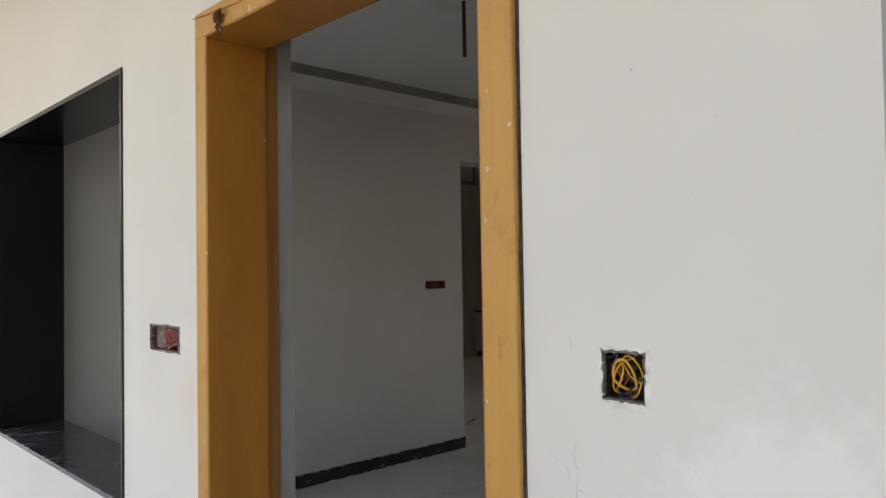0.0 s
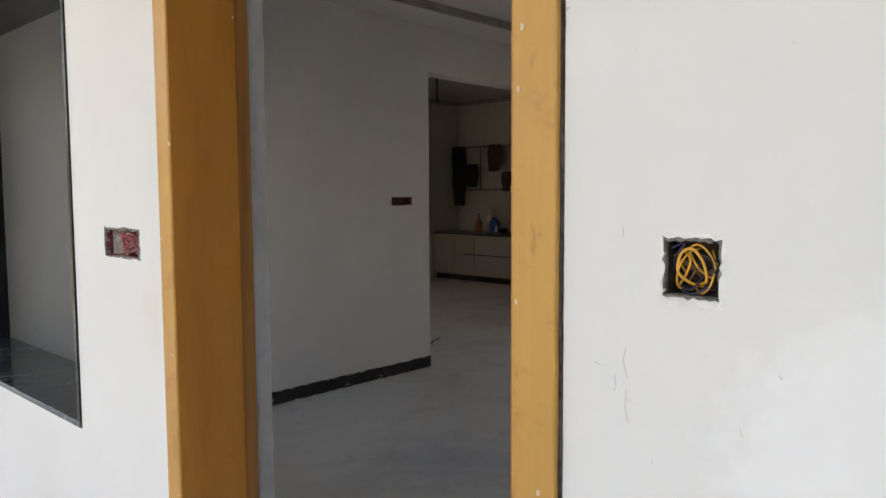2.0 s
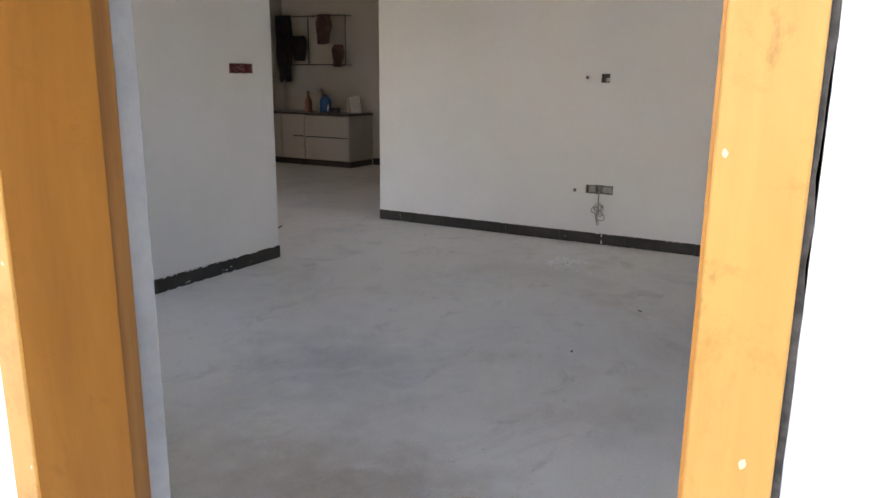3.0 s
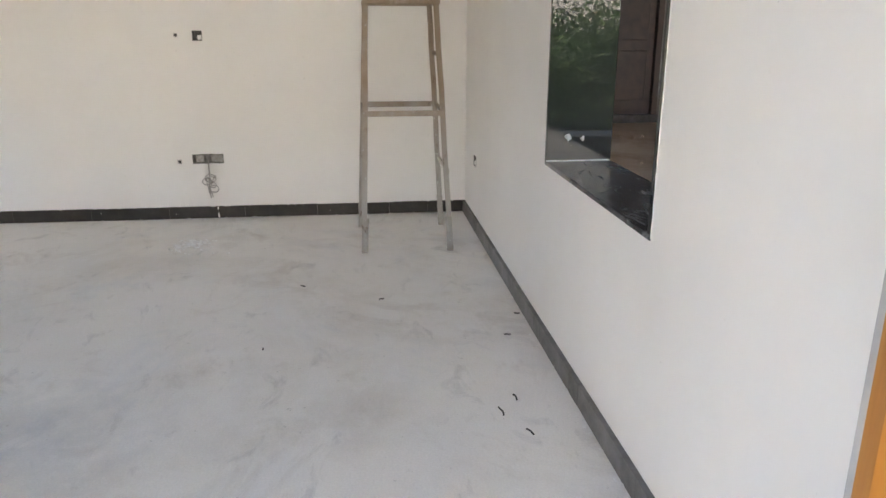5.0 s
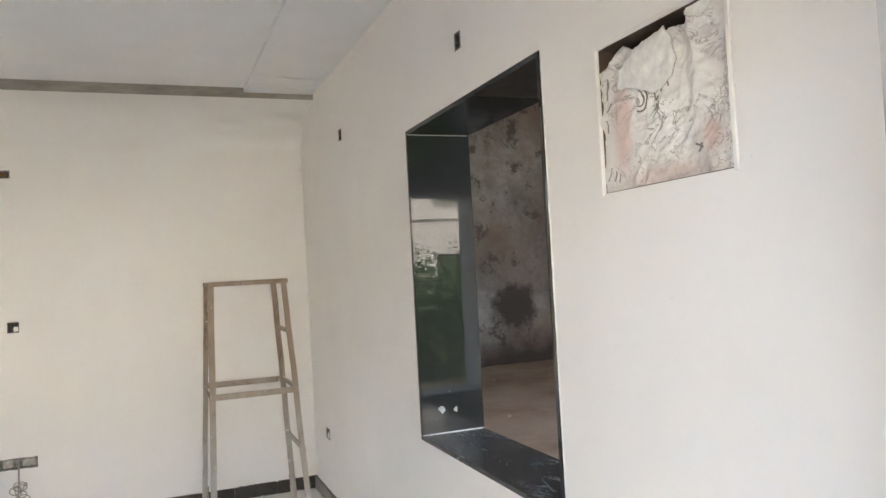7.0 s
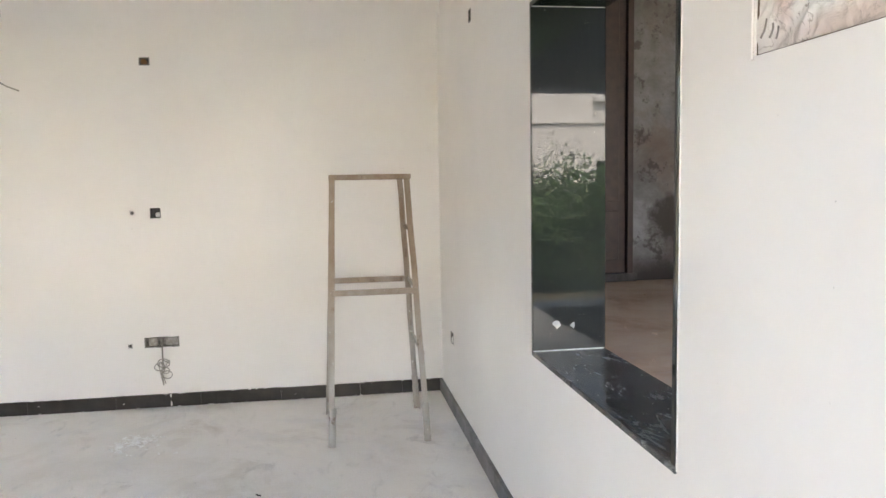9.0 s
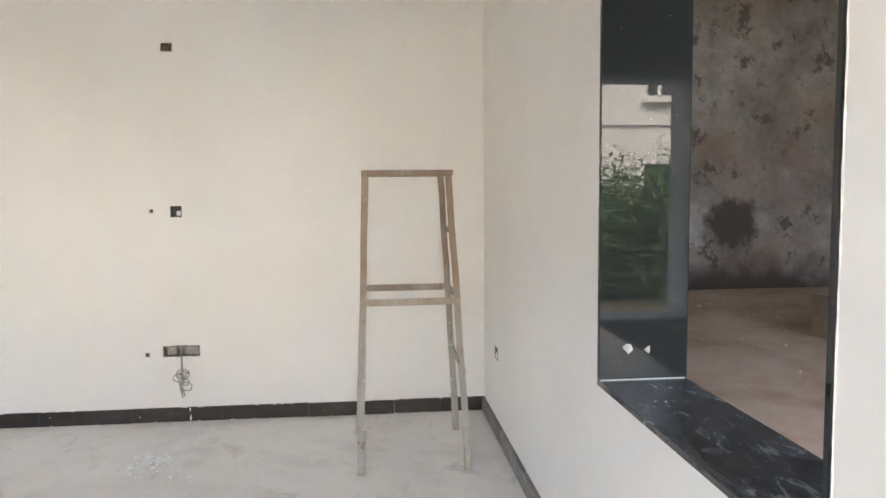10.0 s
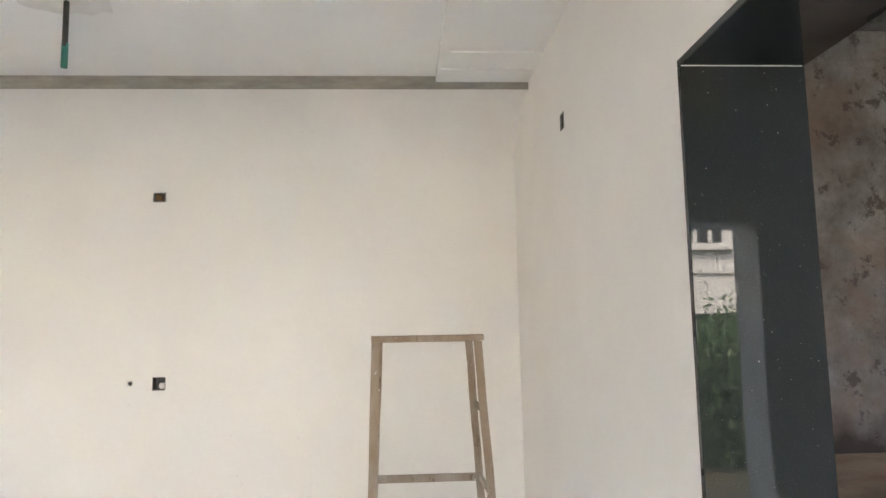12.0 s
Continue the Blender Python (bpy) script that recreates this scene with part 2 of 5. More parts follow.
SKIRTING = m.bump(m.noise(60), 0.1, 0.003)

m = Mat("dusty_skirting", (0.2, 0.19, 0.18), 0.6)
color = m.mix(m.ramp(m.noise(6, 6, 0.7), (0.35, 0.25), (0.7, 0.85)), (0.05, 0.048, 0.045), (0.27, 0.26, 0.25))
m.color(m.mix(1.0, color, random_shade(m, 0.8, 1.25), "MULTIPLY"))
SKIRTING_DUSTY = m

m = Mat("ochre_wood_paint", (0.62, 0.30, 0.055), 0.42)
grain = m.noise(3.0, 8, 0.65, (14, 14, 0.7), 0.3)
color = m.ramp(grain, (0.25, (0.52, 0.265, 0.062)), (0.55, (0.56, 0.295, 0.074)), (0.8, (0.61, 0.335, 0.095)))
brushed = m.ramp(m.noise(3.5, 6, 0.65, (1.5, 1.5, 0.7), 0.4), (0.42, 0.0), (0.68, 0.6))
color = m.mix(brushed, color, (0.60, 0.33, 0.085))
scuff = m.ramp(m.noise(5, 8, 0.78, distort=0.5), (0.54, 0.0), (0.68, 0.65))
color = m.mix(scuff, color, (0.40, 0.17, 0.03))
grime = m.ramp(m.noise(22, 5, 0.7, (1, 1, 0.5)), (0.62, 0.0), (0.72, 0.6))
color = m.mix(grime, color, (0.25, 0.12, 0.03))
flecks = m.ramp(m.noise(38, 2, 0.5, (1, 1, 0.6)), (0.755, 0.0), (0.78, 0.9))
m.color(m.mix(flecks, color, (0.80, 0.66, 0.50)))
m.rough(m.ramp(m.noise(7, 5), (0.3, 0.32), (0.7, 0.55)))
WOOD = m.bump(grain, 0.10, 0.004).bump(m.noise(90), 0.06, 0.002)

# frame paint again, darker and more orange: inner-face shade put in the colour
m = Mat("shaded_door_wood", (0.44, 0.17, 0.025), 0.4)
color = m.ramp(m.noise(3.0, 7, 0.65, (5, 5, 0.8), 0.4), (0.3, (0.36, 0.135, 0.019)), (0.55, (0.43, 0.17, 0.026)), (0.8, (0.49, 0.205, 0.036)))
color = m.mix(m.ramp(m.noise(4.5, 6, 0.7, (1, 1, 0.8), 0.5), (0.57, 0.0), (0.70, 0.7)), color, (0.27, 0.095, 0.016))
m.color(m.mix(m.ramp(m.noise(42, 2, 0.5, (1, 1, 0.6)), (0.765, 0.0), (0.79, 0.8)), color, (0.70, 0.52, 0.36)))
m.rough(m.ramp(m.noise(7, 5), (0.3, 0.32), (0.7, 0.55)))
WOOD_SHADED = m.bump(m.noise(60, 4), 0.08, 0.003)

m = Mat("dark_wood_edge", (0.30, 0.13, 0.035), 0.6)
m.color(m.ramp(m.noise(4, 6, 0.6, (8, 8, 0.6)), (0.3, (0.22, 0.085, 0.02)), (0.7, (0.36, 0.16, 0.04))))
WOOD_REBATE = m.bump(m.noise(40), 0.15, 0.003)

m = Mat("mould_stained_plaster", (0.3, 0.28, 0.26), 0.85)
base = m.ramp(m.noise(1.3, 9, 0.72, distort=0.15), (0.32, (0.105, 0.09, 0.08)), (0.5, (0.205, 0.195, 0.19)), (0.66, (0.31, 0.305, 0.30)))
blotch = m.ramp(m.noise(2.8, 9, 0.76, distort=0.15), (0.55, 0.0), (0.60, 0.85))
blush = m.ramp(m.noise(0.8, 7, 0.7, distort=0.3), (0.45, 0.0), (0.62, 0.6))
base = m.mix(blush, base, (0.20, 0.135, 0.105))
base = m.mix(blotch, base, (0.065, 0.052, 0.045))
round_stain = m.blob((10.3, -4.34, 0.88), (0.9, 0.90, 0.80), 0.14, 0.95, 4.5)
base = m.mix(round_stain, base, (0.055, 0.045, 0.040))
foot = m.blob((10.3, -4.6, -0.05), (0.9, 4.0, 0.80), 0.35, 0.6, 3)
base = m.mix(foot, base, (0.045, 0.034, 0.029))
m.color(base)
MOULD = m.bump(m.noise(4, 8, 0.7), 0.5, 0.03).bump(m.noise(40, 4), 0.3, 0.006)

m = Mat("earth_floor", (0.246, 0.180, 0.131), 0.95)
base = m.ramp(m.noise(1.2, 8, 0.68, distort=0.4), (0.3, (0.344, 0.230, 0.152)), (0.5, (0.476, 0.344, 0.246)), (0.72, (0.558, 0.443, 0.344)))
m.color(m.mix(m.ramp(m.noise(9, 5, 0.7), (0.55, 0.0), (0.7, 0.5)), base, (0.476, 0.402, 0.336)))
EARTH = m.bump(m.noise(3.5, 8, 0.7), 0.6, 0.05).bump(m.noise(50, 4), 0.4, 0.008)

m = Mat("lawn_ground", (0.10, 0.12, 0.05), 0.95)
m.color(m.ramp(m.noise(2, 8, 0.7), (0.35, (0.22, 0.185, 0.14)), (0.6, (0.12, 0.13, 0.07))))
GROUND = m.bump(m.noise(12), 0.5, 0.03)

m = Mat("shrub_leaf", (0.06, 0.12, 0.03), 0.5)
geo = m.nodes.new("ShaderNodeNewGeometry")
m.color(m.ramp(geo.outputs["Random Per Island"], (0.0, (0.025, 0.065, 0.022)), (0.6, (0.045, 0.105, 0.036)), (1.0, (0.08, 0.145, 0.055))))
LEAF = m

m = Mat("worn_iron_paint", (0.36, 0.33, 0.29), 0.6)
color = m.ramp(m.noise(5, 7, 0.7, (3, 3, 1)), (0.3, (0.24, 0.175, 0.115)), (0.52, (0.37, 0.31, 0.24)), (0.75, (0.52, 0.48, 0.42)))
coat = m.blob((4.4, 0.55, 0.1), (1.2, 1.2, 1.25), 0.35, 0.35, 6)
color = m.mix(coat, m.mix(0.55, color, (0.22, 0.13, 0.075)), m.mix(0.68, color, (0.41, 0.39, 0.355)))
rust = m.ramp(m.noise(11, 6, 0.7, (2, 2, 1)), (0.58, 0.0), (0.66, 0.85))
color = m.mix(rust, color, (0.14, 0.08, 0.05))
drips = m.ramp(m.noise(45, 2, 0.5), (0.70, 0.0), (0.74, 0.85))
m.color(m.mix(drips, color, (0.72, 0.70, 0.66)))
IRON = m.bump(m.noise(40, 4), 0.25, 0.003)

m = Mat("raw_socket_cement", (0.22, 0.20, 0.18), 0.9)
m.color(m.ramp(m.noise(45, 5), (0.3, (0.10, 0.09, 0.08)), (0.7, (0.34, 0.32, 0.29))))
CEMENT = m.bump(m.noise(90, 3), 0.6, 0.006)

m = Mat("dark_socket_box", (0.03, 0.025, 0.025), 0.55)
m.color(m.ramp(m.noise(60, 4), (0.4, (0.020, 0.017, 0.016)), (0.7, (0.09, 0.08, 0.075))))
BOX_DARK = m

m = Mat("brown_socket_box", (0.06, 0.04, 0.03), 0.6)
m.color(m.ramp(m.noise(50, 4), (0.35, (0.030, 0.021, 0.018)), (0.65, (0.10, 0.062, 0.040))))
BOX_BROWN = m

m = Mat("pale_cement_filler", (0.42, 0.39, 0.35), 0.9)
m.color(m.ramp(m.noise(45, 5), (0.3, (0.27, 0.245, 0.215)), (0.7, (0.55, 0.52, 0.47))))
FILLER = m.bump(m.noise(90, 3), 0.5, 0.005)

m = Mat("red_socket_box", (0.18, 0.02, 0.025), 0.5)
m.color(m.ramp(m.noise(50, 4), (0.35, (0.10, 0.012, 0.014)), (0.65, (0.24, 0.03, 0.035))))
BOX_RED = m


def plain(name, color, rough=0.5, metal=0.0, vary=0.15, scale=30):
    q = Mat(name, color, rough, metal)
    q.color(q.ramp(q.noise(scale, 4), (0.3, tuple(c * (1 - vary) for c in color)), (0.7, tuple(min(1, c * (1 + vary)) for c in color))))
    return q


WIRE_YELLOW = plain("yellow_wire", (0.75, 0.38, 0.05), 0.4)
WIRE_RED = plain("red_wire", (0.45, 0.05, 0.06), 0.4)
WIRE_PINK = plain("pink_wire", (0.36, 0.13, 0.13), 0.4)
WIRE_BLUE = plain("blue_wire", (0.02, 0.028, 0.08), 0.4)
WIRE_GREY = plain("grey_wire", (0.30, 0.28, 0.25), 0.5)
STRING = plain("brown_string", (0.20, 0.10, 0.04), 0.9)
DRY_LEAF = plain("dry_leaves", (0.17, 0.065, 0.02), 0.9, vary=0.5, scale=80)
WHITE_SMEAR = plain("white_putty", (0.80, 0.79, 0.76), 0.8)
ROD_DARK = plain("blackened_rod", (0.05, 0.045, 0.04), 0.6, vary=0.5)
TAPE_GREEN = plain("green_tape", (0.03, 0.20, 0.15), 0.5)
BROWN_FRAME = plain("dark_brown_door_wood", (0.045, 0.022, 0.016), 0.5, vary=0.3, scale=8)
CABINET = plain("cream_laminate", (0.46, 0.42, 0.37), 0.4, vary=0.05, scale=4)
COUNTER = plain("dark_worktop", (0.05, 0.035, 0.03), 0.3, vary=0.3)
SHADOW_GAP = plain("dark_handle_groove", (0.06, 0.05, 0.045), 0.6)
CLOTH_DARK = plain("dark_cloth", (0.022, 0.017, 0.02), 0.95, vary=0.4, scale=14)
CLOTH_BROWN = plain("brown_cloth", (0.12, 0.06, 0.045), 0.95, vary=0.4, scale=14)
BLUE_PLASTIC = plain("blue_plastic", (0.02, 0.11, 0.32), 0.4)
BROWN_GLASS = plain("brown_plastic", (0.25, 0.10, 0.05), 0.4)
STEEL = plain("steel", (0.7, 0.7, 0.7), 0.25, 1.0)
CARDBOARD = plain("pale_cardboard", (0.40, 0.33, 0.25), 0.9, vary=0.2, scale=9)
PALE_CHIP = plain("pale_frame_chip", (0.72, 0.58, 0.42), 0.8)
PATCH = plain("grey_plaster_patch", (0.56, 0.54, 0.49), 0.85, vary=0.12, scale=12)
CEILING_PATCH = plain("faint_ceiling_patch", (0.74, 0.73, 0.70), 0.85, vary=0.08, scale=9)
CHIP = plain("paint_chip", (0.90, 0.89, 0.86), 0.8)
TWIG = plain("dark_scrap", (0.05, 0.045, 0.04), 0.9)
HOUSE_WHITE = painted_plaster("house_white_wall", (0.56, 0.59, 0.605), (0.46, 0.485, 0.50), 0.25)
HOUSE_GATE = plain("dark_green_gate_paint", (0.025, 0.045, 0.03), 0.6)
HOUSE_GLASS = plain("dark_window_glass", (0.02, 0.025, 0.03), 0.35)

# ---- setting ----
TOP, HALL_TOP = 3.25, 5.6
FAR, PART, PART_BACK = 5.081, 3.781, 3.978
# openings: x0, x1, y0, y1, z0, z1
DOOR_GAP = (-0.1, 0.21, 0.211, 1.364, -0.1, 2.177)
DOOR_INNER = (0.19, 0.5, 0.244, 1.318, -0.1, 2.177)
WINDOW_1 = (-0.1, 0.5, 1.918, 3.585, 0.708, 2.153)
WINDOW_2 = (1.492, 2.693, -0.5, 0.1, 0.804, 2.139)
WINDOW_3 = (-0.1, 0.5, -1.335, -0.312, 0.57, 2.12)
# out of view, assumed from the daylight on the kitchen floor
UNSEEN_WINDOW_4 = (-0.1, 0.5, 5.0, 6.3, 0.75, 2.15)
# unseen opening, added to brighten the hall
ADDED_HALL_OPENING = (-0.1, 0.5, -6.4, -1.9, 0.12, 4.2)

SOCKET_LEFT = (-0.1, 0.05, 1.497, 1.703, 1.241, 1.315)
SOCKET_RIGHT = (-0.1, 0.055, -0.008, 0.064, 1.278, 1.348)
HOLE_OVER_DOOR = (-0.1, 0.05, 0.745, 0.793, 2.350, 2.445)
wall_front = structure("wall_front", carve((0, 0.264, -0.312, 8.34, 0, TOP),
                                           [DOOR_GAP, DOOR_INNER, WINDOW_1, UNSEEN_WINDOW_4, SOCKET_LEFT, SOCKET_RIGHT, HOLE_OVER_DOOR]),
                       WALL_OUT.mat, "white painted plaster wall with scuffs round the door", "wall")
HATCH = (0.767, 1.210, -0.13, 0.1, 1.694, 2.052)
HOLE_RIGHT_A = (2.054, 2.104, -0.05, 0.1, 2.318, 2.378)
HOLE_RIGHT_B = (3.854, 3.914, -0.05, 0.1, 2.319, 2.383)
SOCKET_SIDE = (4.572, 4.668, -0.05, 0.1, 0.439, 0.509)
wall_right = structure("wall_right", carve((0.264, FAR, -0.280, 0.0, 0, HALL_TOP), [WINDOW_2, HATCH, HOLE_RIGHT_A, HOLE_RIGHT_B, SOCKET_SIDE]),
                       WALL_IN.mat, "cream painted plaster wall with a granite lined opening", "wall")
SOCKET_LOW = (5.0, FAR + 0.05, 1.790, 2.004, 0.413, 0.475)
SOCKET_MID = (5.0, FAR + 0.05, 1.865, 1.929, 1.2755, 1.3405)
HOLE_TOP = (5.0, FAR + 0.05, 1.887, 1.949, 2.269, 2.315)
HOLE_MID_DOT = (5.0, FAR + 0.03, 2.0315, 2.0545, 1.3005, 1.3235)
HOLE_LOW_DOT = (5.0, FAR + 0.03, 2.0875, 2.1125, 0.4125, 0.4375)
wall_far = structure("wall_far", carve((FAR, FAR + 0.23, -0.305, PART_BACK, 0, TOP), [SOCKET_LOW, SOCKET_MID, HOLE_TOP, HOLE_MID_DOT, HOLE_LOW_DOT]),
                     WALL_IN.mat, "cream painted plaster wall with open socket holes", "wall")
SWITCH = (3.021, 3.234, 3.6, PART + 0.05, 1.3135, 1.3735)
wall_partition = structure("wall_partition", carve((0.264, FAR, PART, PART_BACK, 0, TOP), [(3.430, 6.0, 3.0, 4.5, -1, 2.364), SWITCH]),
                           WALL_IN.mat, "cream painted plaster partition with a wide opening", "wall")
wall_kitchen = structure("wall_kitchen", carve((8.64, 8.87, 3.80, 8.11, 0, TOP), []), KITCHEN_DIMMED.mat, "cream painted kitchen wall", "wall")
# side opening is unseen, added to bring light into the room's back corner
wall_kitchen_side = structure("wall_kitchen_side", carve((0.264, 8.87, 8.11, 8.34, 0, TOP), [(2.5, 4.3, 8.0, 8.5, 1.0, 2.1)]), KITCHEN_DIMMED.mat, "cream painted kitchen side wall with an added unseen window", "wall")
wall_kitchen_back = structure("wall_kitchen_back", carve((FAR + 0.23, 8.64, 3.80, PART_BACK, 0, TOP), []), KITCHEN_DIMMED.mat, "cream painted kitchen wall", "wall")
wall_hall_front = structure("wall_hall_front", carve((0, 0.30, -6.5, -0.312, -0.02, HALL_TOP), [WINDOW_3, ADDED_HALL_OPENING]), WALL_OUT.mat, "white plastered hall wall with a window and an added light opening", "wall")
wall_hall_end = structure("wall_hall_end", carve((10.3, 10.53, -6.5, -0.305, -0.02, HALL_TOP), [(10.0, 11.0, -3.64, -2.74, 0.10, 4.30)]), MOULD.mat,
                          "grey plaster wall with dark mould stains", "wall")
wall_hall_back = structure("wall_hall_back", carve((FAR + 0.23, 10.53, -0.305, -0.08, -0.02, HALL_TOP), []), MOULD.mat, "grey stained plaster wall", "wall")
wall_hall_side = structure("wall_hall_side", carve((0, 10.53, -6.73, -6.5, -0.02, HALL_TOP), []), MOULD.mat, "grey stained plaster wall", "wall")

floor = structure("floor", carve((0, 8.87, -0.305, 8.34, -0.12, 0), []), FLOOR.mat, "dusty grey cement floor with stains", "floor")
hall_floor = structure("floor_hall", carve((0, 10.53, -6.73, -0.305, -0.14, -0.02), []), EARTH.mat, "brown earth floor", "floor")
porch_floor = structure("floor_porch", carve((-2.6, 0, -2.2, 8.34, -0.12, -0.004), []), FLOOR.mat, "grey cement porch floor", "floor")

# room ceiling with a lowered perimeter: plain drops along two walls and a grooved border along the third
CEIL, DROP = 2.785, 2.722
DROP_X, DROP_Y = 4.590, 3.434
structure("ceiling", block(0.264, DROP_X, 0.0, DROP_Y, CEIL, CEIL + 0.06), CEILING.mat, "white painted flat ceiling", "ceiling")
bm = bmesh.new()
cove = [(DROP_X, CEIL + 0.06), (DROP_X, DROP)]
cove += [(FAR - 0.42 + 0.42 * math.sin(a * math.pi / 120), DROP - 0.30 + 0.30 * math.cos(a * math.pi / 120)) for a in range(61)] + [(FAR, CEIL + 0.06)]
sides = [[bm.verts.new((x, y, z)) for x, z in cove] for y in (0.0005, PART - 0.0005)]
for k in range(len(cove)):
    bm.faces.new((sides[0][k], sides[1][k], sides[1][(k + 1) % len(cove)], sides[0][(k + 1) % len(cove)]))
bm.faces.new(sides[0])
bm.faces.new(sides[1][::-1])
bmesh.ops.recalc_face_normals(bm, faces=bm.faces)
structure("ceiling_drop_far", bm, WALL_IN.mat, "cream painted lowered ceiling strip with a curved cove", "ceiling")
structure("ceiling_drop_partition", block(0.264, DROP_X, DROP_Y, PART, DROP, CEIL + 0.06), WALL_IN.mat, "cream painted lowered ceiling strip", "ceiling")
bm = carve((0.264, DROP_X - 0.013, 0.0, 0.455, DROP + 0.033, CEIL + 0.02), [(4.10, 4.20, -1, 0.42, 2.7, DROP + 0.041), (4.31, 4.41, -1, 0.44, 2.7, DROP + 0.040)])
structure("ceiling_border", bm, CEILING.mat, "white lowered ceiling border with shallow grooves", "ceiling")
structure("ceiling_kitchen", block(0.264, 8.64, PART_BACK, 8.11, 2.93, 3.03), KITCHEN_DIMMED.mat, "white painted kitchen ceiling", "ceiling")
structure("ceiling_hall", block(0.30, 10.3, -6.5, -0.305, HALL_TOP - 0.1, HALL_TOP), MOULD.mat, "grey stained hall ceiling", "ceiling")
# added slab, out of direct view, darkens the top of the jamb reflection
structure("loft_slab", block(0.30, 1.15, -1.85, -0.305, 2.55, 2.66), MOULD.mat, "bare grey concrete slab, assumed over hall windows", "slab")
structure("roof", block(-0.1, 8.9, -0.02, 8.4, TOP, TOP + 0.15), CEILING.mat, "plain concrete roof slab", "roof")
structure("roof_porch", block(-2.0, 0.0, -2.2, 8.4, 3.10, 3.22), CEILING.mat, "plain concrete porch slab", "roof")
structure("roof_hall", block(-0.2, 10.6, -6.8, -0.02, HALL_TOP, HALL_TOP + 0.15), CEILING.mat, "plain concrete roof slab", "roof")

# thin plates added over the reveal to carry its shaded grey
structure("trim_reveal", block(0.2135, 0.263, 1.3135, 1.3179, 0.0, 2.173), SHADED_REVEAL.mat, "reveal plate behind a door frame, greyed for shade", "trim")
structure("trim_reveal_side", block(0.2055, 0.263, 0.2441, 0.2485, 0.0, 2.173), SHADED_REVEAL.mat, "reveal plate behind a door frame, greyed for shade", "trim")
structure("trim_reveal_top", block(0.1705, 0.263, 0.2486, 1.3134, 2.1725, 2.1769), SHADED_REVEAL.mat, "reveal plate behind a door frame, greyed for shade", "trim")
structure("trim_far", block(DROP_X - 0.012, DROP_X, 0.0, DROP_Y, DROP + 0.001, CEIL), RAW_BAND.mat, "unpainted grey edge of a ceiling drop", "trim")
structure("trim_partition", block(0.264, DROP_X - 0.0125, DROP_Y - 0.012, DROP_Y, DROP + 0.001, CEIL), RAW_BAND.mat, "unpainted grey edge of a ceiling drop", "trim")
structure("trim_kitchen", block(8.624, 8.64, PART_BACK, 8.11, 2.86, 2.93), RAW_BAND.mat, "unpainted plaster band under the ceiling", "trim")
structure("trim_kitchen_side", block(4.0, 8.624, 8.094, 8.11, 2.86, 2.93), RAW_BAND.mat, "unpainted plaster band under the ceiling", "trim")


# ---- granite window linings ----
def lining(name, label, x0, x1, y0, y1, z0, z1, axis, thick=0.018, proud=0.006):
    ob = tagged(new(name), label, "window", kind="structure")
    if axis == "x":
        a, b = x0 - proud, x1 + 0.002
        part("sill", block(a, b, y0, y1, z0, z0 + thick, 0.002), GRANITE_SILL.mat, ob, "dusty black granite sill")
        part("head", block(a, b, y0, y1, z1 - thick, z1, 0.002), GRANITE_CLEAN.mat, ob)
        part("jamb", block(a, b, y0, y0 + thick, z0 + thick, z1 - thick, 0.002), GRANITE_CLEAN.mat, ob)
        part("jamb", block(a, b, y1 - thick, y1, z0 + thick, z1 - thick, 0.002), GRANITE_CLEAN.mat, ob)
    else:
        a, b = y0 - 0.002, y1 + proud
        part("sill", block(x0, x1, a, b, z0, z0 + thick, 0.002), GRANITE_SILL.mat, ob, "dusty black granite sill")
        part("head", block(x0, x1, a, b, z1 - thick, z1, 0.002), GRANITE.mat, ob)
        part("jamb", block(x0, x0 + thick, a, b, z0 + thick, z1 - thick, 0.002), GRANITE.mat, ob)
        part("jamb", block(x1 - thick, x1, a, b, z0 + thick, z1 - thick, 0.002), GRANITE.mat, ob, "polished black granite jamb")
    return ob


lining("window_1", "open window hole lined with black granite slabs", 0, 0.305, 1.918, 3.585, 0.708, 2.153, "x")
window_2 = lining("window_2", "open window hole lined with polished black granite", 1.492, 2.693, -0.284, 0, 0.804, 2.139, "y")

# ---- door frame ----
door_frame = tagged(new("door_1"), "open doorway with an ochre painted wooden frame", "door frame", kind="structure")
LEFT, RIGHT, OUT_L, OUT_R, HEAD, HEAD_TOP = 1.300, 0.292, 1.361, 0.218, 2.106, 2.176
part("jamb", block(-0.012, 0.170, LEFT, OUT_L, 0, HEAD, 0.002), WOOD.mat, door_frame)
part("jamb", block(-0.012, 0.170, OUT_R, RIGHT, 0, HEAD, 0.002), WOOD.mat, door_frame)
# thin overlays that give the inner faces their shaded wood colour
part("lining_board", block(-0.009, 0.168, LEFT - 0.0035, LEFT - 0.0003, 0.001, HEAD - 0.004), WOOD_SHADED.mat, door_frame, "thin inner face overlay, painted darker for shade")
part("lining_board", block(-0.009, 0.168, RIGHT + 0.0003, RIGHT + 0.0035, 0.001, HEAD - 0.004), WOOD_SHADED.mat, door_frame, "thin inner face overlay, painted darker for shade")
part("lining_board", block(-0.009, 0.168, RIGHT + 0.0036, LEFT - 0.0036, HEAD - 0.003, HEAD + 0.0002), WOOD_SHADED.mat, door_frame, "thin inner face overlay, painted darker for shade")
part("head", block(-0.012, 0.170, OUT_R, OUT_L, HEAD + 0.0005, HEAD_TOP, 0.002), WOOD.mat, door_frame, "ochre painted head with putty patches")
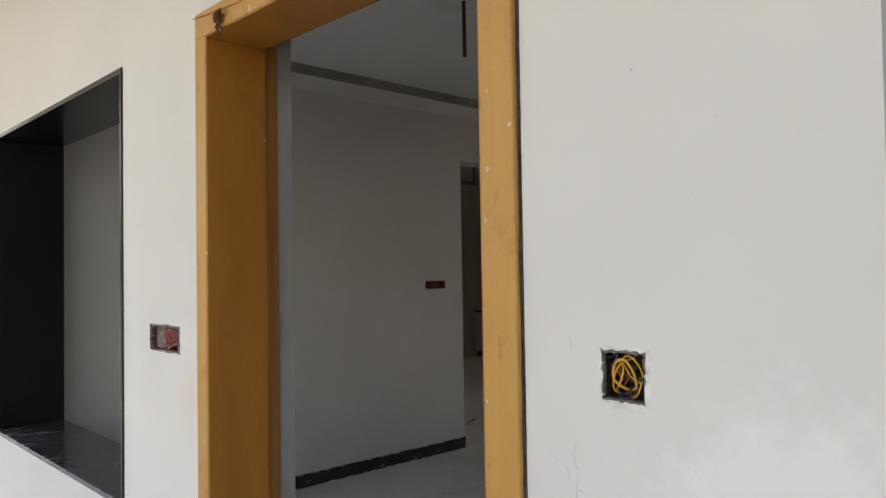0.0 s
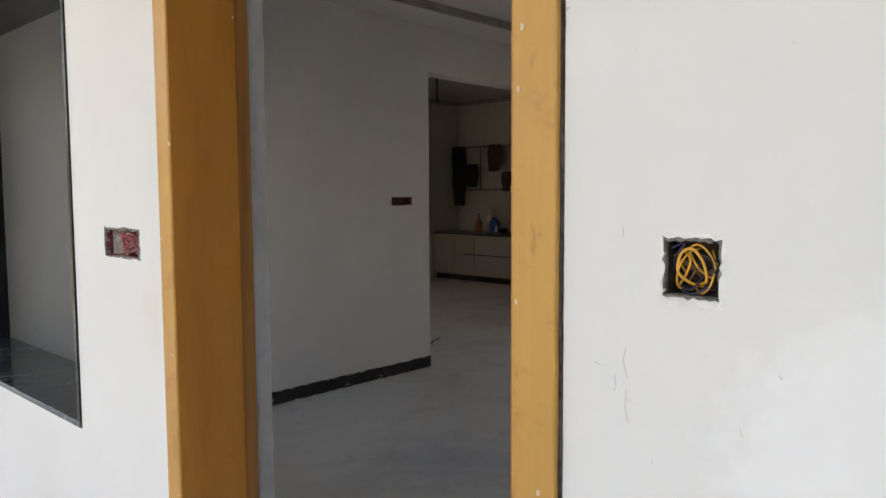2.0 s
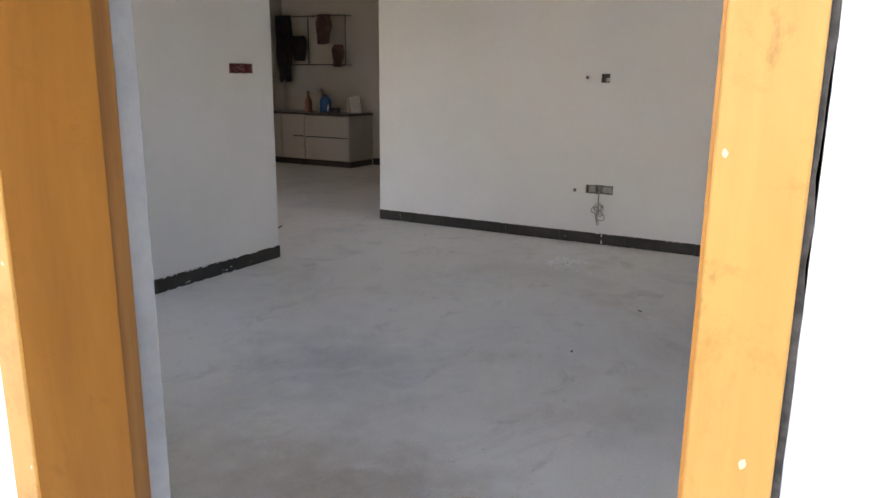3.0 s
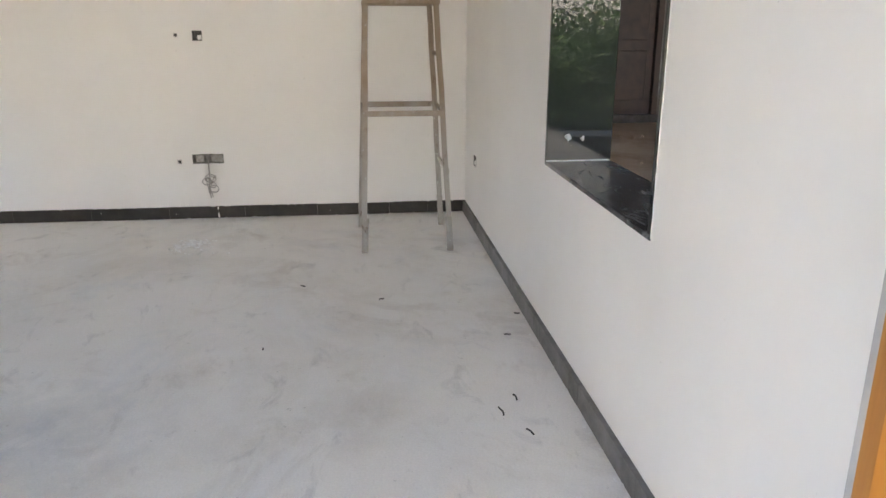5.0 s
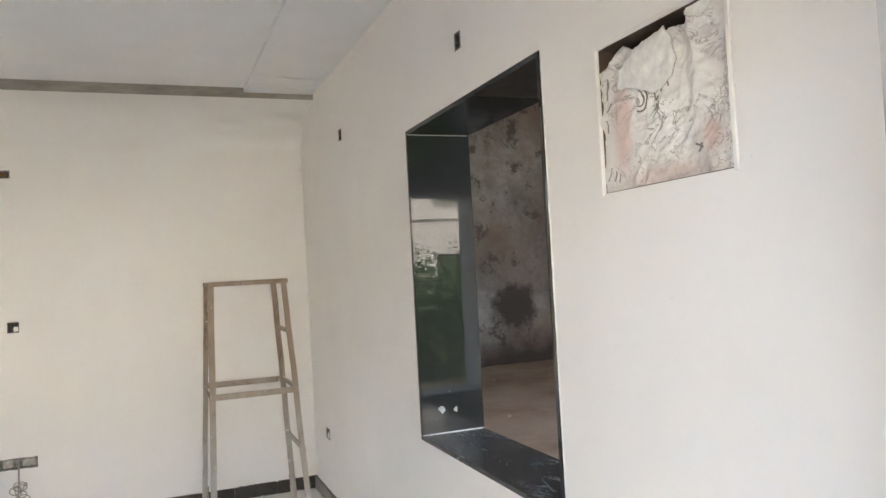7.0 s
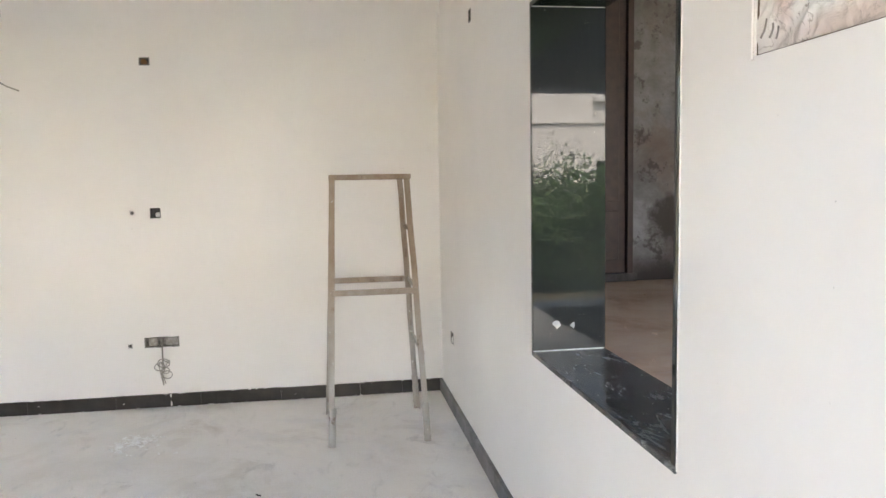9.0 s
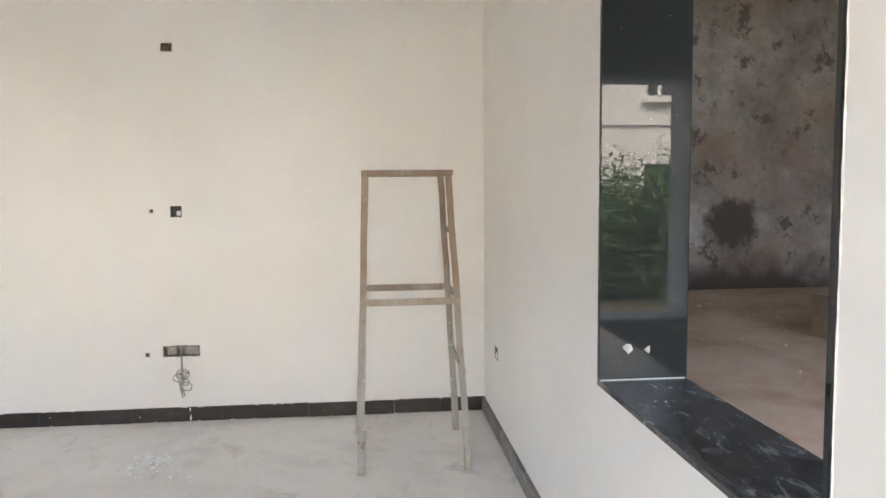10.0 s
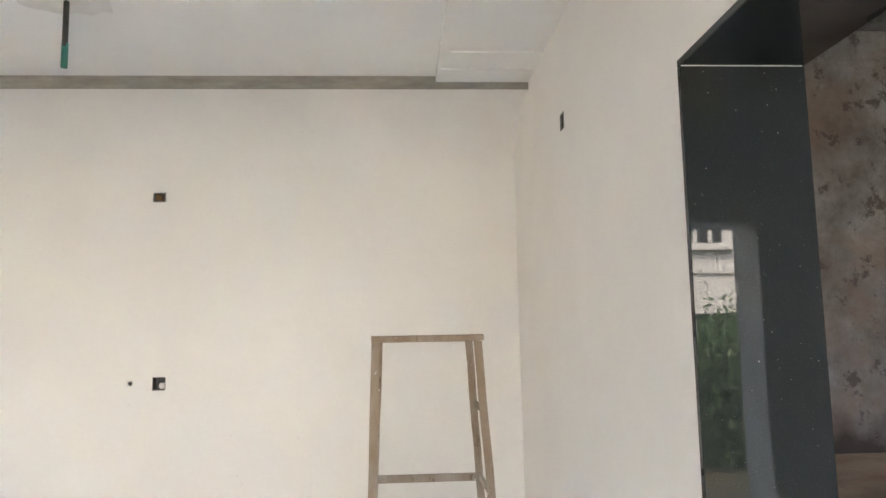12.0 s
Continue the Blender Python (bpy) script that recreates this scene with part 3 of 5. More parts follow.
part("rebate", block(0.1705, 0.2125, LEFT + 0.005, OUT_L, 0, HEAD + 0.013, 0.003), WOOD_REBATE.mat, door_frame, "darker brown wood rebate")
part("rebate", block(0.1705, 0.2045, OUT_R, RIGHT - 0.003, 0, HEAD + 0.013, 0.003), WOOD_REBATE.mat, door_frame, "darker brown wood rebate")
part("rebate", block(0.1705, 0.2045, OUT_R, OUT_L, HEAD + 0.0135, HEAD_TOP, 0.003), WOOD_REBATE.mat, door_frame, "darker brown wood rebate")


def ragged_strip(length, width, depth, jitter, seed, steps=60):
    """A rough bar along local z, uneven on its outer side."""
    rng = random.Random(seed)
    bm = bmesh.new()
    rows = []
    for i in range(steps + 1):
        z = length * i / steps
        w = width + rng.uniform(-jitter, jitter)
        d = depth + rng.uniform(-jitter, jitter) * 0.4
        rows.append([bm.verts.new(p) for p in ((0, 0, z), (-d, 0, z), (-d, -w, z), (0, -w, z))])
    for a, b in zip(rows, rows[1:]):
        for k in range(4):
            bm.faces.new((a[k], b[k], b[(k + 1) % 4], a[(k + 1) % 4]))
    bm.faces.new(rows[0])
    bm.faces.new(rows[-1][::-1])
    bmesh.ops.recalc_face_normals(bm, faces=bm.faces)
    return bm


# rough dark mortar in the joint between frame and plaster
joint = part("joint_filler", ragged_strip(HEAD_TOP, 0.0055, 0.003, 0.0022, 3), BOX_DARK.mat, door_frame, "rough dark joint beside the frame")
joint.location = (0.0015, OUT_R, 0)
joint = part("joint_filler", ragged_strip(HEAD_TOP, 0.003, 0.002, 0.0015, 4), CEMENT.mat, door_frame, "rough mortar joint beside the frame")
joint.location = (0.0, OUT_L + 0.003, 0)


def patch(outline, thickness, seed, rough=0.12):
    """A flat smear with an uneven outline, in local y, z, lying on x = 0 and standing out towards -x."""
    rng = random.Random(seed)
    pts = []
    for (y0, z0), (y1, z1) in zip(outline, outline[1:] + outline[:1]):
        size = math.hypot(y1 - y0, z1 - z0)
        for k in range(5):
            t = k / 5
            pts.append((y0 + (y1 - y0) * t + rng.uniform(-1, 1) * rough * size * 0.3, z0 + (z1 - z0) * t + rng.uniform(-1, 1) * rough * size * 0.3))
    bm = bmesh.new()
    front = bm.faces.new([bm.verts.new((0, y, z)) for y, z in pts])
    made = bmesh.ops.extrude_face_region(bm, geom=[front])
    for v in made["geom"]:
        if isinstance(v, bmesh.types.BMVert):
            v.co.x -= thickness
    bmesh.ops.recalc_face_normals(bm, faces=bm.faces)
    return bm


ob = part("putty_smear", patch([(0.6, 2.155), (0.481, 2.16), (0.377, 2.165), (0.377, 2.181), (0.5009, 2.181), (0.6099, 2.178)], 0.003, 5), WHITE_SMEAR.mat, door_frame, "flaky white putty on the head")
ob.location.x = -0.0125
for k, (y, z, r) in enumerate([(0.3373, 2.117, 0.010), (0.3869, 2.111, 0.005), (0.8973, 2.17, 0.006), (0.9369, 2.133, 0.006), (0.8873, 2.117, 0.006), (1.0558, 2.113, 0.009), (1.1153, 2.12, 0.004),
                               (0.2799, 1.55, 0.006), (0.2739, 1.635, 0.006), (0.2828, 1.25, 0.004), (0.2432, 0.98, 0.005), (0.2501, 1.8, 0.003), (1.3482, 1.3, 0.004), (0.2482, 2.165, 0.012)]):
    rng = random.Random(k)
    ring = [(y + 0.7 * r * math.cos(a) * rng.uniform(0.6, 1.2), z + 1.1 * r * math.sin(a) * rng.uniform(0.6, 1.2)) for a in (0, 1.05, 2.1, 3.14, 4.2, 5.2)]
    ob = part("paint_chip", patch(ring, 0.0015, k), PALE_CHIP.mat, door_frame, "pale chip in the paint")
    ob.location.x = -0.0125

# ---- festoon string left on the door head ----
garland = thing("dried_garland", "old brown string with dried leaves tied across a door head", "garland")
path = smooth_line([(-0.016, 1.365, 2.165), (-0.016, 1.254, 2.155), (-0.016, 1.0856, 2.143), (-0.017, 0.9171, 2.145), (-0.016, 0.818, 2.138), (-0.016, 0.6594, 2.133),
                    (-0.016, 0.4909, 2.145), (-0.016, 0.372, 2.155), (-0.016, 0.268, 2.173)])
path = [(x, y, z + 0.003 * noise.noise(Vector((y * 30, 1, 2)))) for x, y, z in path]
part("string", tube(path, 0.0010, 5), STRING.mat, garland)
path = smooth_line([(-0.016, 0.3046, 2.16), (-0.017, 0.2809, 2.14), (-0.016, 0.2789, 2.115), (-0.016, 0.3007, 2.09), (-0.017, 0.2878, 2.07), (-0.016, 0.2828, 2.05)])
part("string_end", tube(path, 0.0014, 5), STRING.mat, garland)
rng = random.Random(12)
bm = bmesh.new()
for k in range(22):
    c = Vector((-0.020 - rng.random() * 0.012, 1.1995 + rng.uniform(-0.012, 0.012), 2.145 - 0.055 * rng.random()))
    m4 = Matrix.Translation(c) @ Euler((rng.uniform(-0.6, 0.6), rng.uniform(0.8, 2.0), rng.uniform(0, 6))).to_matrix().to_4x4() @ Matrix.Diagonal((0.016, 0.006, 0.0015, 1))
    bmesh.ops.create_icosphere(bm, subdivisions=1, radius=1, matrix=m4)
part("dried_leaves", bm, DRY_LEAF.mat, garland, "withered brown leaf bunch")
bm = bmesh.new()
for k in range(16):
    c = Vector((-0.016 - rng.random() * 0.01, 0.265 + rng.uniform(-0.014, 0.014), 2.177 + rng.uniform(-0.02, 0.022)))
    m4 = Matrix.Translation(c) @ Euler((rng.uniform(0, 3), rng.uniform(0, 3), rng.uniform(0, 6))).to_matrix().to_4x4() @ Matrix.Diagonal((0.007, 0.0025, 0.0015, 1))
    bmesh.ops.create_icosphere(bm, subdivisions=1, radius=1, matrix=m4)
part("knot", bm, WIRE_GREY.mat, garland, "knotted grey wire end")
part("nail", tube([(-0.012, 0.8675, 2.16), (-0.014, 0.8675, 2.123)], 0.0035, 6), ROD_DARK.mat, garland, "dark iron hook")


# ---- skirting tiles ----
def skirting(name, label, along, across, facing, cuts, material, height=0.09, thick=0.012, seed=1):
    """Tiles along one wall; along: 'x' or 'y'; across: the wall's face; facing: the side the tiles stand out to."""
    rng = random.Random(seed)
    ob = tagged(new(name), label, "skirting", kind="structure")
    shared = {}
    for a, b in zip(cuts, cuts[1:]):
        length = round(b - a - 0.0014, 3)
        if length not in shared:
            bm = block(0, length, 0, thick, 0.001, height, 0.0015) if along == "x" else block(0, thick, 0, length, 0.001, height, 0.0015)
            tile = part("tile", bm, material, ob)
            shared[length] = tile.data
        else:
            tile = new("tile", shared[length])
            tile.parent = ob
        lift = rng.uniform(-0.0025, 0.0015)
        if along == "x":
            tile.location = (a + 0.0007, across if facing > 0 else across - thick, lift)
        else:
            tile.location = (across if facing > 0 else across - thick, a + 0.0007, lift)
    return ob


skirting("baseboard_far", "chipped black granite skirting tiles along the floor", "y", FAR, -1,
         [0.0, 0.29, 0.584, 0.818, 1.126, 1.66, 1.854, 2.207, 2.759, 3.30, 3.75, PART_BACK], SKIRTING.mat, seed=2)
skirting("baseboard_partition", "black granite skirting tiles with white paint drips", "x", PART, -1,
         [0.264, 0.55, 1.15, 1.75, 2.32, 2.88, 3.430], SKIRTING.mat, seed=3)
skirting("baseboard_right", "dusty grey granite skirting tiles along the floor", "x", 0.0, 1,
         [0.264, 0.80, 1.40, 2.00, 2.60, 3.20, 3.80, 4.40, FAR - 0.013], SKIRTING_DUSTY.mat, thick=0.02, seed=4)
skirting("baseboard_kitchen", "dark skirting tiles in the kitchen", "y", 8.64, -1, [PART_BACK, 4.60, 5.20, 5.80, 6.44], SKIRTING.mat, 0.10, seed=5)

rng = random.Random(31)


def splashes(name, spots, label):
    """White paint and mortar drips on skirting edges: small flattened lumps."""
    bm = bmesh.new()
    for x, y, z, sx, sy, sz in spots:
        bmesh.ops.create_icosphere(bm, subdivisions=1, radius=1, matrix=Matrix.Translation((x, y, z)) @ Matrix.Diagonal((sx, sy, sz, 1)))
    return tagged(part(name, bm, WHITE_SMEAR.mat, None), label, "paint drips", kind="stuff")


spots = [(FAR - 0.012, 1.854, 0.078, 0.003, 0.006, 0.014), (FAR - 0.012, 1.852, 0.022, 0.003, 0.007, 0.022)]
for k in range(60):
    y = rng.uniform(0.05, 3.9)
    spots.append((FAR - 0.012, y, 0.09 if rng.random() < 0.55 else (0.004 if rng.random() < 0.8 else rng.uniform(0.02, 0.07)), 0.003, rng.uniform(0.003, 0.014), rng.uniform(0.0015, 0.004)))
splashes("paint_drips", spots, "white paint drips along black skirting")
spots = []
for k in range(90):
    x = rng.uniform(0.5, 3.38)
    spots.append((x, PART - 0.012, rng.choice((0.0035, 0.0035, 0.088, rng.uniform(0.01, 0.04))), rng.uniform(0.004, 0.022), 0.003, rng.uniform(0.002, 0.006)))
splashes("paint_drips", spots, "white paint drips along black skirting")
spots = []
for k in range(45):
    x = rng.uniform(0.4, 5.0)
    spots.append((x, 0.013 + rng.random() * 0.03, 0.003, rng.uniform(0.004, 0.02), rng.uniform(0.003, 0.01), 0.002))
splashes("paint_drips", spots, "white mortar crumbs beside grey skirting")


# ---- open sockets and holes in the walls ----
def wall_frame(origin, normal):
    """A pose on a wall: local x along the wall, local y up, local z out of it."""
    n = Vector(normal)
    up = Vector((0, 0, 1))
    right = up.cross(n)
    m4 = Matrix.Identity(4)
    for k, axis in enumerate((right, up, n)):
        m4.col[k][:3] = axis
    m4.translation = origin
    return m4


def rim(w, h, spread, seed, lift=0.0025, sag=0.0):
    """An uneven ring of plaster round a hole."""
    rng2 = random.Random(seed)
    n = 11
    inner, outer = [], []
    corners = [(-w / 2, -h / 2), (w / 2, -h / 2), (w / 2, h / 2), (-w / 2, h / 2)]
    for (x0, y0), (x1, y1) in zip(corners, corners[1:] + corners[:1]):
        for k in range(n):
            t = k / n
            x, y = x0 + (x1 - x0) * t, y0 + (y1 - y0) * t
            cx, cy = (x / (w / 2), y / (h / 2))
            inner.append((x - cx * rng2.uniform(0.0, 0.95) * spread, y - cy * rng2.uniform(0.0, 0.95) * spread))
            grow = rng2.uniform(0.15, 1.0) * spread
            outer.append((x + cx * grow, y + cy * grow - (sag if cy < -0.9 else 0)))
    bm = bmesh.new()
    vi = [bm.verts.new((x, y, lift)) for x, y in inner]
    vo = [bm.verts.new((x, y, 0.0003)) for x, y in outer]
    vd = [bm.verts.new((x, y, -0.012)) for x, y in inner]
    k = len(vi)
    for a in range(k):
        b = (a + 1) % k
        bm.faces.new((vi[a], vo[a], vo[b], vi[b]))
        bm.faces.new((vd[a], vi[a], vi[b], vd[b]))
    bmesh.ops.recalc_face_normals(bm, faces=bm.faces)
    return bm


def round_rim(radius, reach, seed):
    """A plaster disc with an uneven round hole, to make a round mouth of a square one."""
    rng2 = random.Random(seed)
    bm = bmesh.new()
    rows = []
    for r, z in ((radius, -0.010), (radius, 0.0012), (reach * 0.8, 0.0015), (reach, 0.0002)):
        rows.append([bm.verts.new((r * (1 + rng2.uniform(-0.06, 0.06)) * math.cos(a * 0.314159), r * (1 + rng2.uniform(-0.06, 0.06)) * math.sin(a * 0.314159), z)) for a in range(20)])
    for p, q in zip(rows, rows[1:]):
        for k in range(20):
            bm.faces.new((p[k], p[(k + 1) % 20], q[(k + 1) % 20], q[k]))
    bmesh.ops.recalc_face_normals(bm, faces=bm.faces)
    return bm


def tray(w, h, d, wall=0.002):
    """An open box with thin sides, its mouth at z = 0."""
    return merge(block(-w / 2, w / 2, -h / 2, h / 2, -d, -d + wall), block(-w / 2, -w / 2 + wall, -h / 2, h / 2, -d + wall, -0.004),
                 block(w / 2 - wall, w / 2, -h / 2, h / 2, -d + wall, -0.004), block(-w / 2 + wall, w / 2 - wall, -h / 2, -h / 2 + wall, -d + wall, -0.004),
                 block(-w / 2 + wall, w / 2 - wall, h / 2 - wall, h / 2, -d + wall, -0.004))


def socket(name, label, origin, normal, w, h, d, box_material, rim_material, spread, seed, sag=0.0):
    ob = tagged(new(name), label, "socket")
    ob.matrix_world = wall_frame(origin, normal)
    part("box", tray(w - 0.002, h - 0.002, d - 0.002), box_material.mat, ob)
    part("rim", rim(w, h, spread, seed, sag=sag), rim_material.mat, ob, "rough broken plaster rim")
    return ob


def coil(ob, name, material, radius, seed, w, h, d, turns=7, label="", reach=0.0):
    rng2 = random.Random(seed)
    pts = []
    for k in range(turns):
        pts.append((rng2.uniform(-0.42, 0.42) * w, rng2.uniform(-0.42, 0.42) * h, -d * rng2.uniform(0.1, 0.85) + reach * rng2.random()))
    return part(name, tube(smooth_line(pts, 7), radius, 6), material.mat, ob, label, smooth=True)


right_socket = socket("wall_socket_box", "open black socket box with looped yellow wires", (0, 0.028, 1.313), (-1, 0, 0), 0.072, 0.070, 0.055, BOX_BROWN, CEMENT, 0.004, 7)
putty = part("putty_rim", rim(0.077, 0.078, 0.005, 8, 0.003, 0.006), WHITE_SMEAR.mat, right_socket, "white putty round the box")
loop = [(-0.004, -0.024, -0.03), (0.008, -0.018, -0.012), (0.020, -0.004, -0.004), (0.014, 0.018, 0.0), (0.0, 0.024, 0.0), (-0.012, 0.008, -0.004), (-0.014, -0.014, -0.01), (-0.002, -0.02, -0.02)]
part("wire", tube(smooth_line([(-x, y, z) for x, y, z in loop]), 0.0019, 8), WIRE_YELLOW.mat, right_socket, "yellow insulated wire", True)
loop = [(-0.020, -0.010, -0.03), (-0.024, 0.012, -0.014), (-0.016, 0.022, -0.01), (-0.006, 0.010, -0.008), (-0.012, -0.008, -0.01), (-0.026, -0.024, -0.02)]
part("wire", tube(smooth_line(loop), 0.0016, 8), WIRE_YELLOW.mat, right_socket, "yellow insulated wire", True)
part("wire", tube(smooth_line([(-0.026, -0.026, -0.02), (0.0, -0.031, -0.004), (0.022, -0.016, -0.008), (0.018, 0.01, -0.02)]), 0.0014, 6), WIRE_BLUE.mat, right_socket, "dark blue wire", True)
part("wire", tube(smooth_line([(-0.03, 0.024, -0.01), (-0.012, 0.030, -0.004), (-0.024, 0.012, -0.006), (-0.034, -0.012, -0.02)]), 0.0014, 6), WIRE_BLUE.mat, right_socket, "dark blue wire", True)
for loop in ([(0.024, -0.030, -0.03), (0.026, -0.008, -0.012), (0.021, 0.014, -0.008), (0.006, 0.029, -0.006), (-0.008, 0.022, -0.01), (0.002, 0.0, -0.014), (0.016, -0.012, -0.02)],
             [(0.006, 0.026, -0.02), (-0.010, 0.016, -0.006), (-0.020, -0.006, -0.004), (-0.022, -0.024, -0.012), (-0.012, -0.030, -0.03)],
             [(0.012, 0.022, -0.03), (0.024, 0.004, -0.012), (0.020, -0.020, -0.006), (0.008, -0.030, -0.010), (-0.010, -0.024, -0.03)]):
    part("wire", tube(smooth_line(loop), 0.0014, 7), WIRE_YELLOW.mat, right_socket, "yellow insulated wire", True)
for k in range(3):
    coil(right_socket, "wire", (ROD_DARK, STRING, WIRE_BLUE)[k], 0.0013, 40 + k, 0.07, 0.066, 0.045, 8)

left_socket = socket("wall_socket_box", "open dark red socket box stuffed with red wires", (0, 1.600, 1.278), (-1, 0, 0), 0.206, 0.074, 0.05, BOX_RED, CEMENT, 0.006, 9)
part("filler", block(-0.100, -0.030, -0.036, 0.036, -0.046, -0.018, 0.004), CEMENT.mat, left_socket, "grey mortar lump in the box")
for k in range(8):
    ob = coil(left_socket, "wire", (WIRE_RED, WIRE_PINK)[k % 2], 0.0022, 60 + k, 0.11, 0.075, 0.04, 7, reach=0.004)
    ob.location = (0.035, 0, 0)
coil(left_socket, "wire", WIRE_PINK, 0.0018, 75, 0.18, 0.07, 0.03, 8)

ob = socket("wall_socket_box", "open dark red switch box in a cream wall", (3.1275, PART, 1.3435), (0, -1, 0), 0.213, 0.060, 0.05, BOX_RED, CEMENT, 0.004, 10)
for k in range(3):
    coil(ob, "wire", (WIRE_RED, WIRE_PINK, ROD_DARK)[k], 0.0022, 80 + k, 0.19, 0.06, 0.04, 7)

low_socket = socket("wall_socket_box", "open grey socket slot with a tangle of wire hanging out", (FAR, 1.897, 0.444), (-1, 0, 0), 0.217, 0.064, 0.05, CEMENT, CEMENT, 0.005, 11)
part("filler", block(-0.09, -0.03, -0.028, 0.028, -0.046, -0.02, 0.006), FILLER.mat, low_socket, "pale mortar lump")
part("filler", block(0.02, 0.10, -0.026, 0.026, -0.046, -0.012, 0.006), FILLER.mat, low_socket, "pale mortar lump")
part("cable", tube(smooth_line([(0.0, 0.01, -0.03), (0.004, -0.01, 0.008), (0.002, -0.05, 0.012), (0.002, -0.13, 0.012)]), 0.005, 8), WIRE_GREY.mat, low_socket, "grey cable", True)
rng = random.Random(5)
for k in range(4):
    cx, cy, r = rng.uniform(-0.025, 0.03), -0.14 - 0.026 * k, rng.uniform(0.022, 0.045)
    pts = [(0.002, -0.12, 0.012)]
    for q in range(7):
        a = q * 1.15 + k
        pts.append((cx + r * math.cos(a), cy + r * 0.8 * math.sin(a), 0.012 + rng.random() * 0.018))
    pts.append((rng.uniform(-0.045, 0.0) + 0.01 * k, rng.uniform(-0.30, -0.24), 0.01))
    part("wire", tube(smooth_line(pts, 6), 0.0030, 6), WIRE_GREY.mat, low_socket, "thin bare wire", True)

mid_socket = socket("wall_socket_box", "small open socket hole, half filled with plaster", (FAR, 1.897, 1.308), (-1, 0, 0), 0.064, 0.065, 0.05, BOX_DARK, CEMENT, 0.003, 12)
part("filler", block(0.0, 0.028, -0.026, 0.004, -0.04, -0.006, 0.004), WHITE_SMEAR.mat, mid_socket, "pale plaster lump")
coil(mid_socket, "wire", WIRE_GREY, 0.0016, 90, 0.05, 0.05, 0.03, 6)
ob = socket("wall_hole", "dark hole with a pipe end in a cream wall", (FAR, 1.918, 2.292), (-1, 0, 0), 0.062, 0.046, 0.05, BOX_DARK, CEMENT, 0.005, 13)
part("pipe_end", tube([(-0.006, 0, -0.045), (-0.006, 0, -0.006)], 0.017, 12), STRING.mat, ob, "brown pipe stub")
ob = socket("wall_hole", "small round dark hole in a cream wall", (FAR, 2.043, 1.312), (-1, 0, 0), 0.023, 0.023, 0.03, BOX_DARK, CEMENT, 0.0035, 14)
part("plaster_lip", round_rim(0.010924999999999999, 0.0195, 23), WALL_IN.mat, ob, "cream plaster lip")
ob = socket("wall_hole", "small round dark hole in a cream wall", (FAR, 2.100, 0.425), (-1, 0, 0), 0.025, 0.025, 0.03, BOX_DARK, CEMENT, 0.0035, 15)
part("plaster_lip", round_rim(0.011875, 0.0195, 25), WALL_IN.mat, ob, "cream plaster lip")
ob = socket("wall_socket_box", "open socket box with pale plaster in it", (4.62, 0, 0.474), (0, 1, 0), 0.096, 0.070, 0.05, BOX_DARK, CEMENT, 0.004, 16)
part("filler", block(-0.01, 0.03, -0.03, 0.01, -0.04, 0.004, 0.005), WHITE_SMEAR.mat, ob, "pale plaster lump")
coil(ob, "wire", ROD_DARK, 0.002, 92, 0.08, 0.06, 0.03, 7, reach=0.012)
socket("wall_hole", "dark oval conduit hole in a cream wall", (2.079, 0, 2.348), (0, 1, 0), 0.050, 0.060, 0.05, BOX_DARK, CEMENT, 0.004, 17)
socket("wall_hole", "narrow dark conduit hole in a cream wall", (3.884, 0, 2.351), (0, 1, 0), 0.060, 0.064, 0.05, BOX_DARK, CEMENT, 0.003, 18)
ob = socket("wall_hole", "dark conduit hole above a door", (0, 0.769, 2.3975), (-1, 0, 0), 0.048, 0.095, 0.05, BOX_DARK, CEMENT, 0.004, 19)
for k in range(2):
    part("cable", tube(smooth_line([(0.004 - 0.008 * k, 0.03, -0.04), (0.010 - 0.014 * k, 0.0, -0.004), (0.004, -0.026, 0.002), (-0.006, -0.03, -0.02)]), 0.004, 6), ROD_DARK.mat, ob, "black cable", True)

# ---- hatch stuffed with a cement bag ----
m = Mat("printed_plastic_bag", (0.75, 0.72, 0.68), 0.55)
base = m.ramp(m.noise(9, 5, 0.6), (0.35, (0.74, 0.715, 0.685)), (0.65, (0.88, 0.865, 0.84)))
pink = m.mix(m.blob((-0.150, -0.02, 0), (0.055, 0.17, 0.3), 0.3, 0.3, 12), base, (0.78, 0.61, 0.57))
pink = m.mix(m.blob((0.15, -0.10, 0), (0.05, 0.06, 0.3), 0.4, 0.4, 14), pink, (0.70, 0.52, 0.48))
pink = m.mix(m.blob((0.0, -0.16, 0), (0.26, 0.035, 0.3), 0.4, 0.4, 14), pink, (0.68, 0.58, 0.54))
# fold shade painted as thin dark lines along the creases
crease_shade = m.ramp(m.noise(13, 4, 0.6, (1, 1, 1), 1.6), (0.475, 0.0), (0.5, 0.9), (0.525, 0.0))
patchy = m.ramp(m.noise(7, 2), (0.44, 0.0), (0.56, 1.0))
color = m.mix(m.mix(1.0, crease_shade, patchy, "MULTIPLY"), pink, (0.22, 0.18, 0.15))
# bag colour darkened outside this spot, as shade at the recess edges
edge_shade = m.blob((0.0, 0.0, 0), (0.205, 0.165, 0.5), 0.12, 0.35, 16)
m.color(m.mix(edge_shade, m.mix(0.25, color, (0.46, 0.38, 0.33)), color))
BAG = m.bump(m.noise(13, 4, 0.6, (1, 1, 1), 1.6), 0.5, 0.012).bump(m.noise(50, 4), 0.35, 0.005)


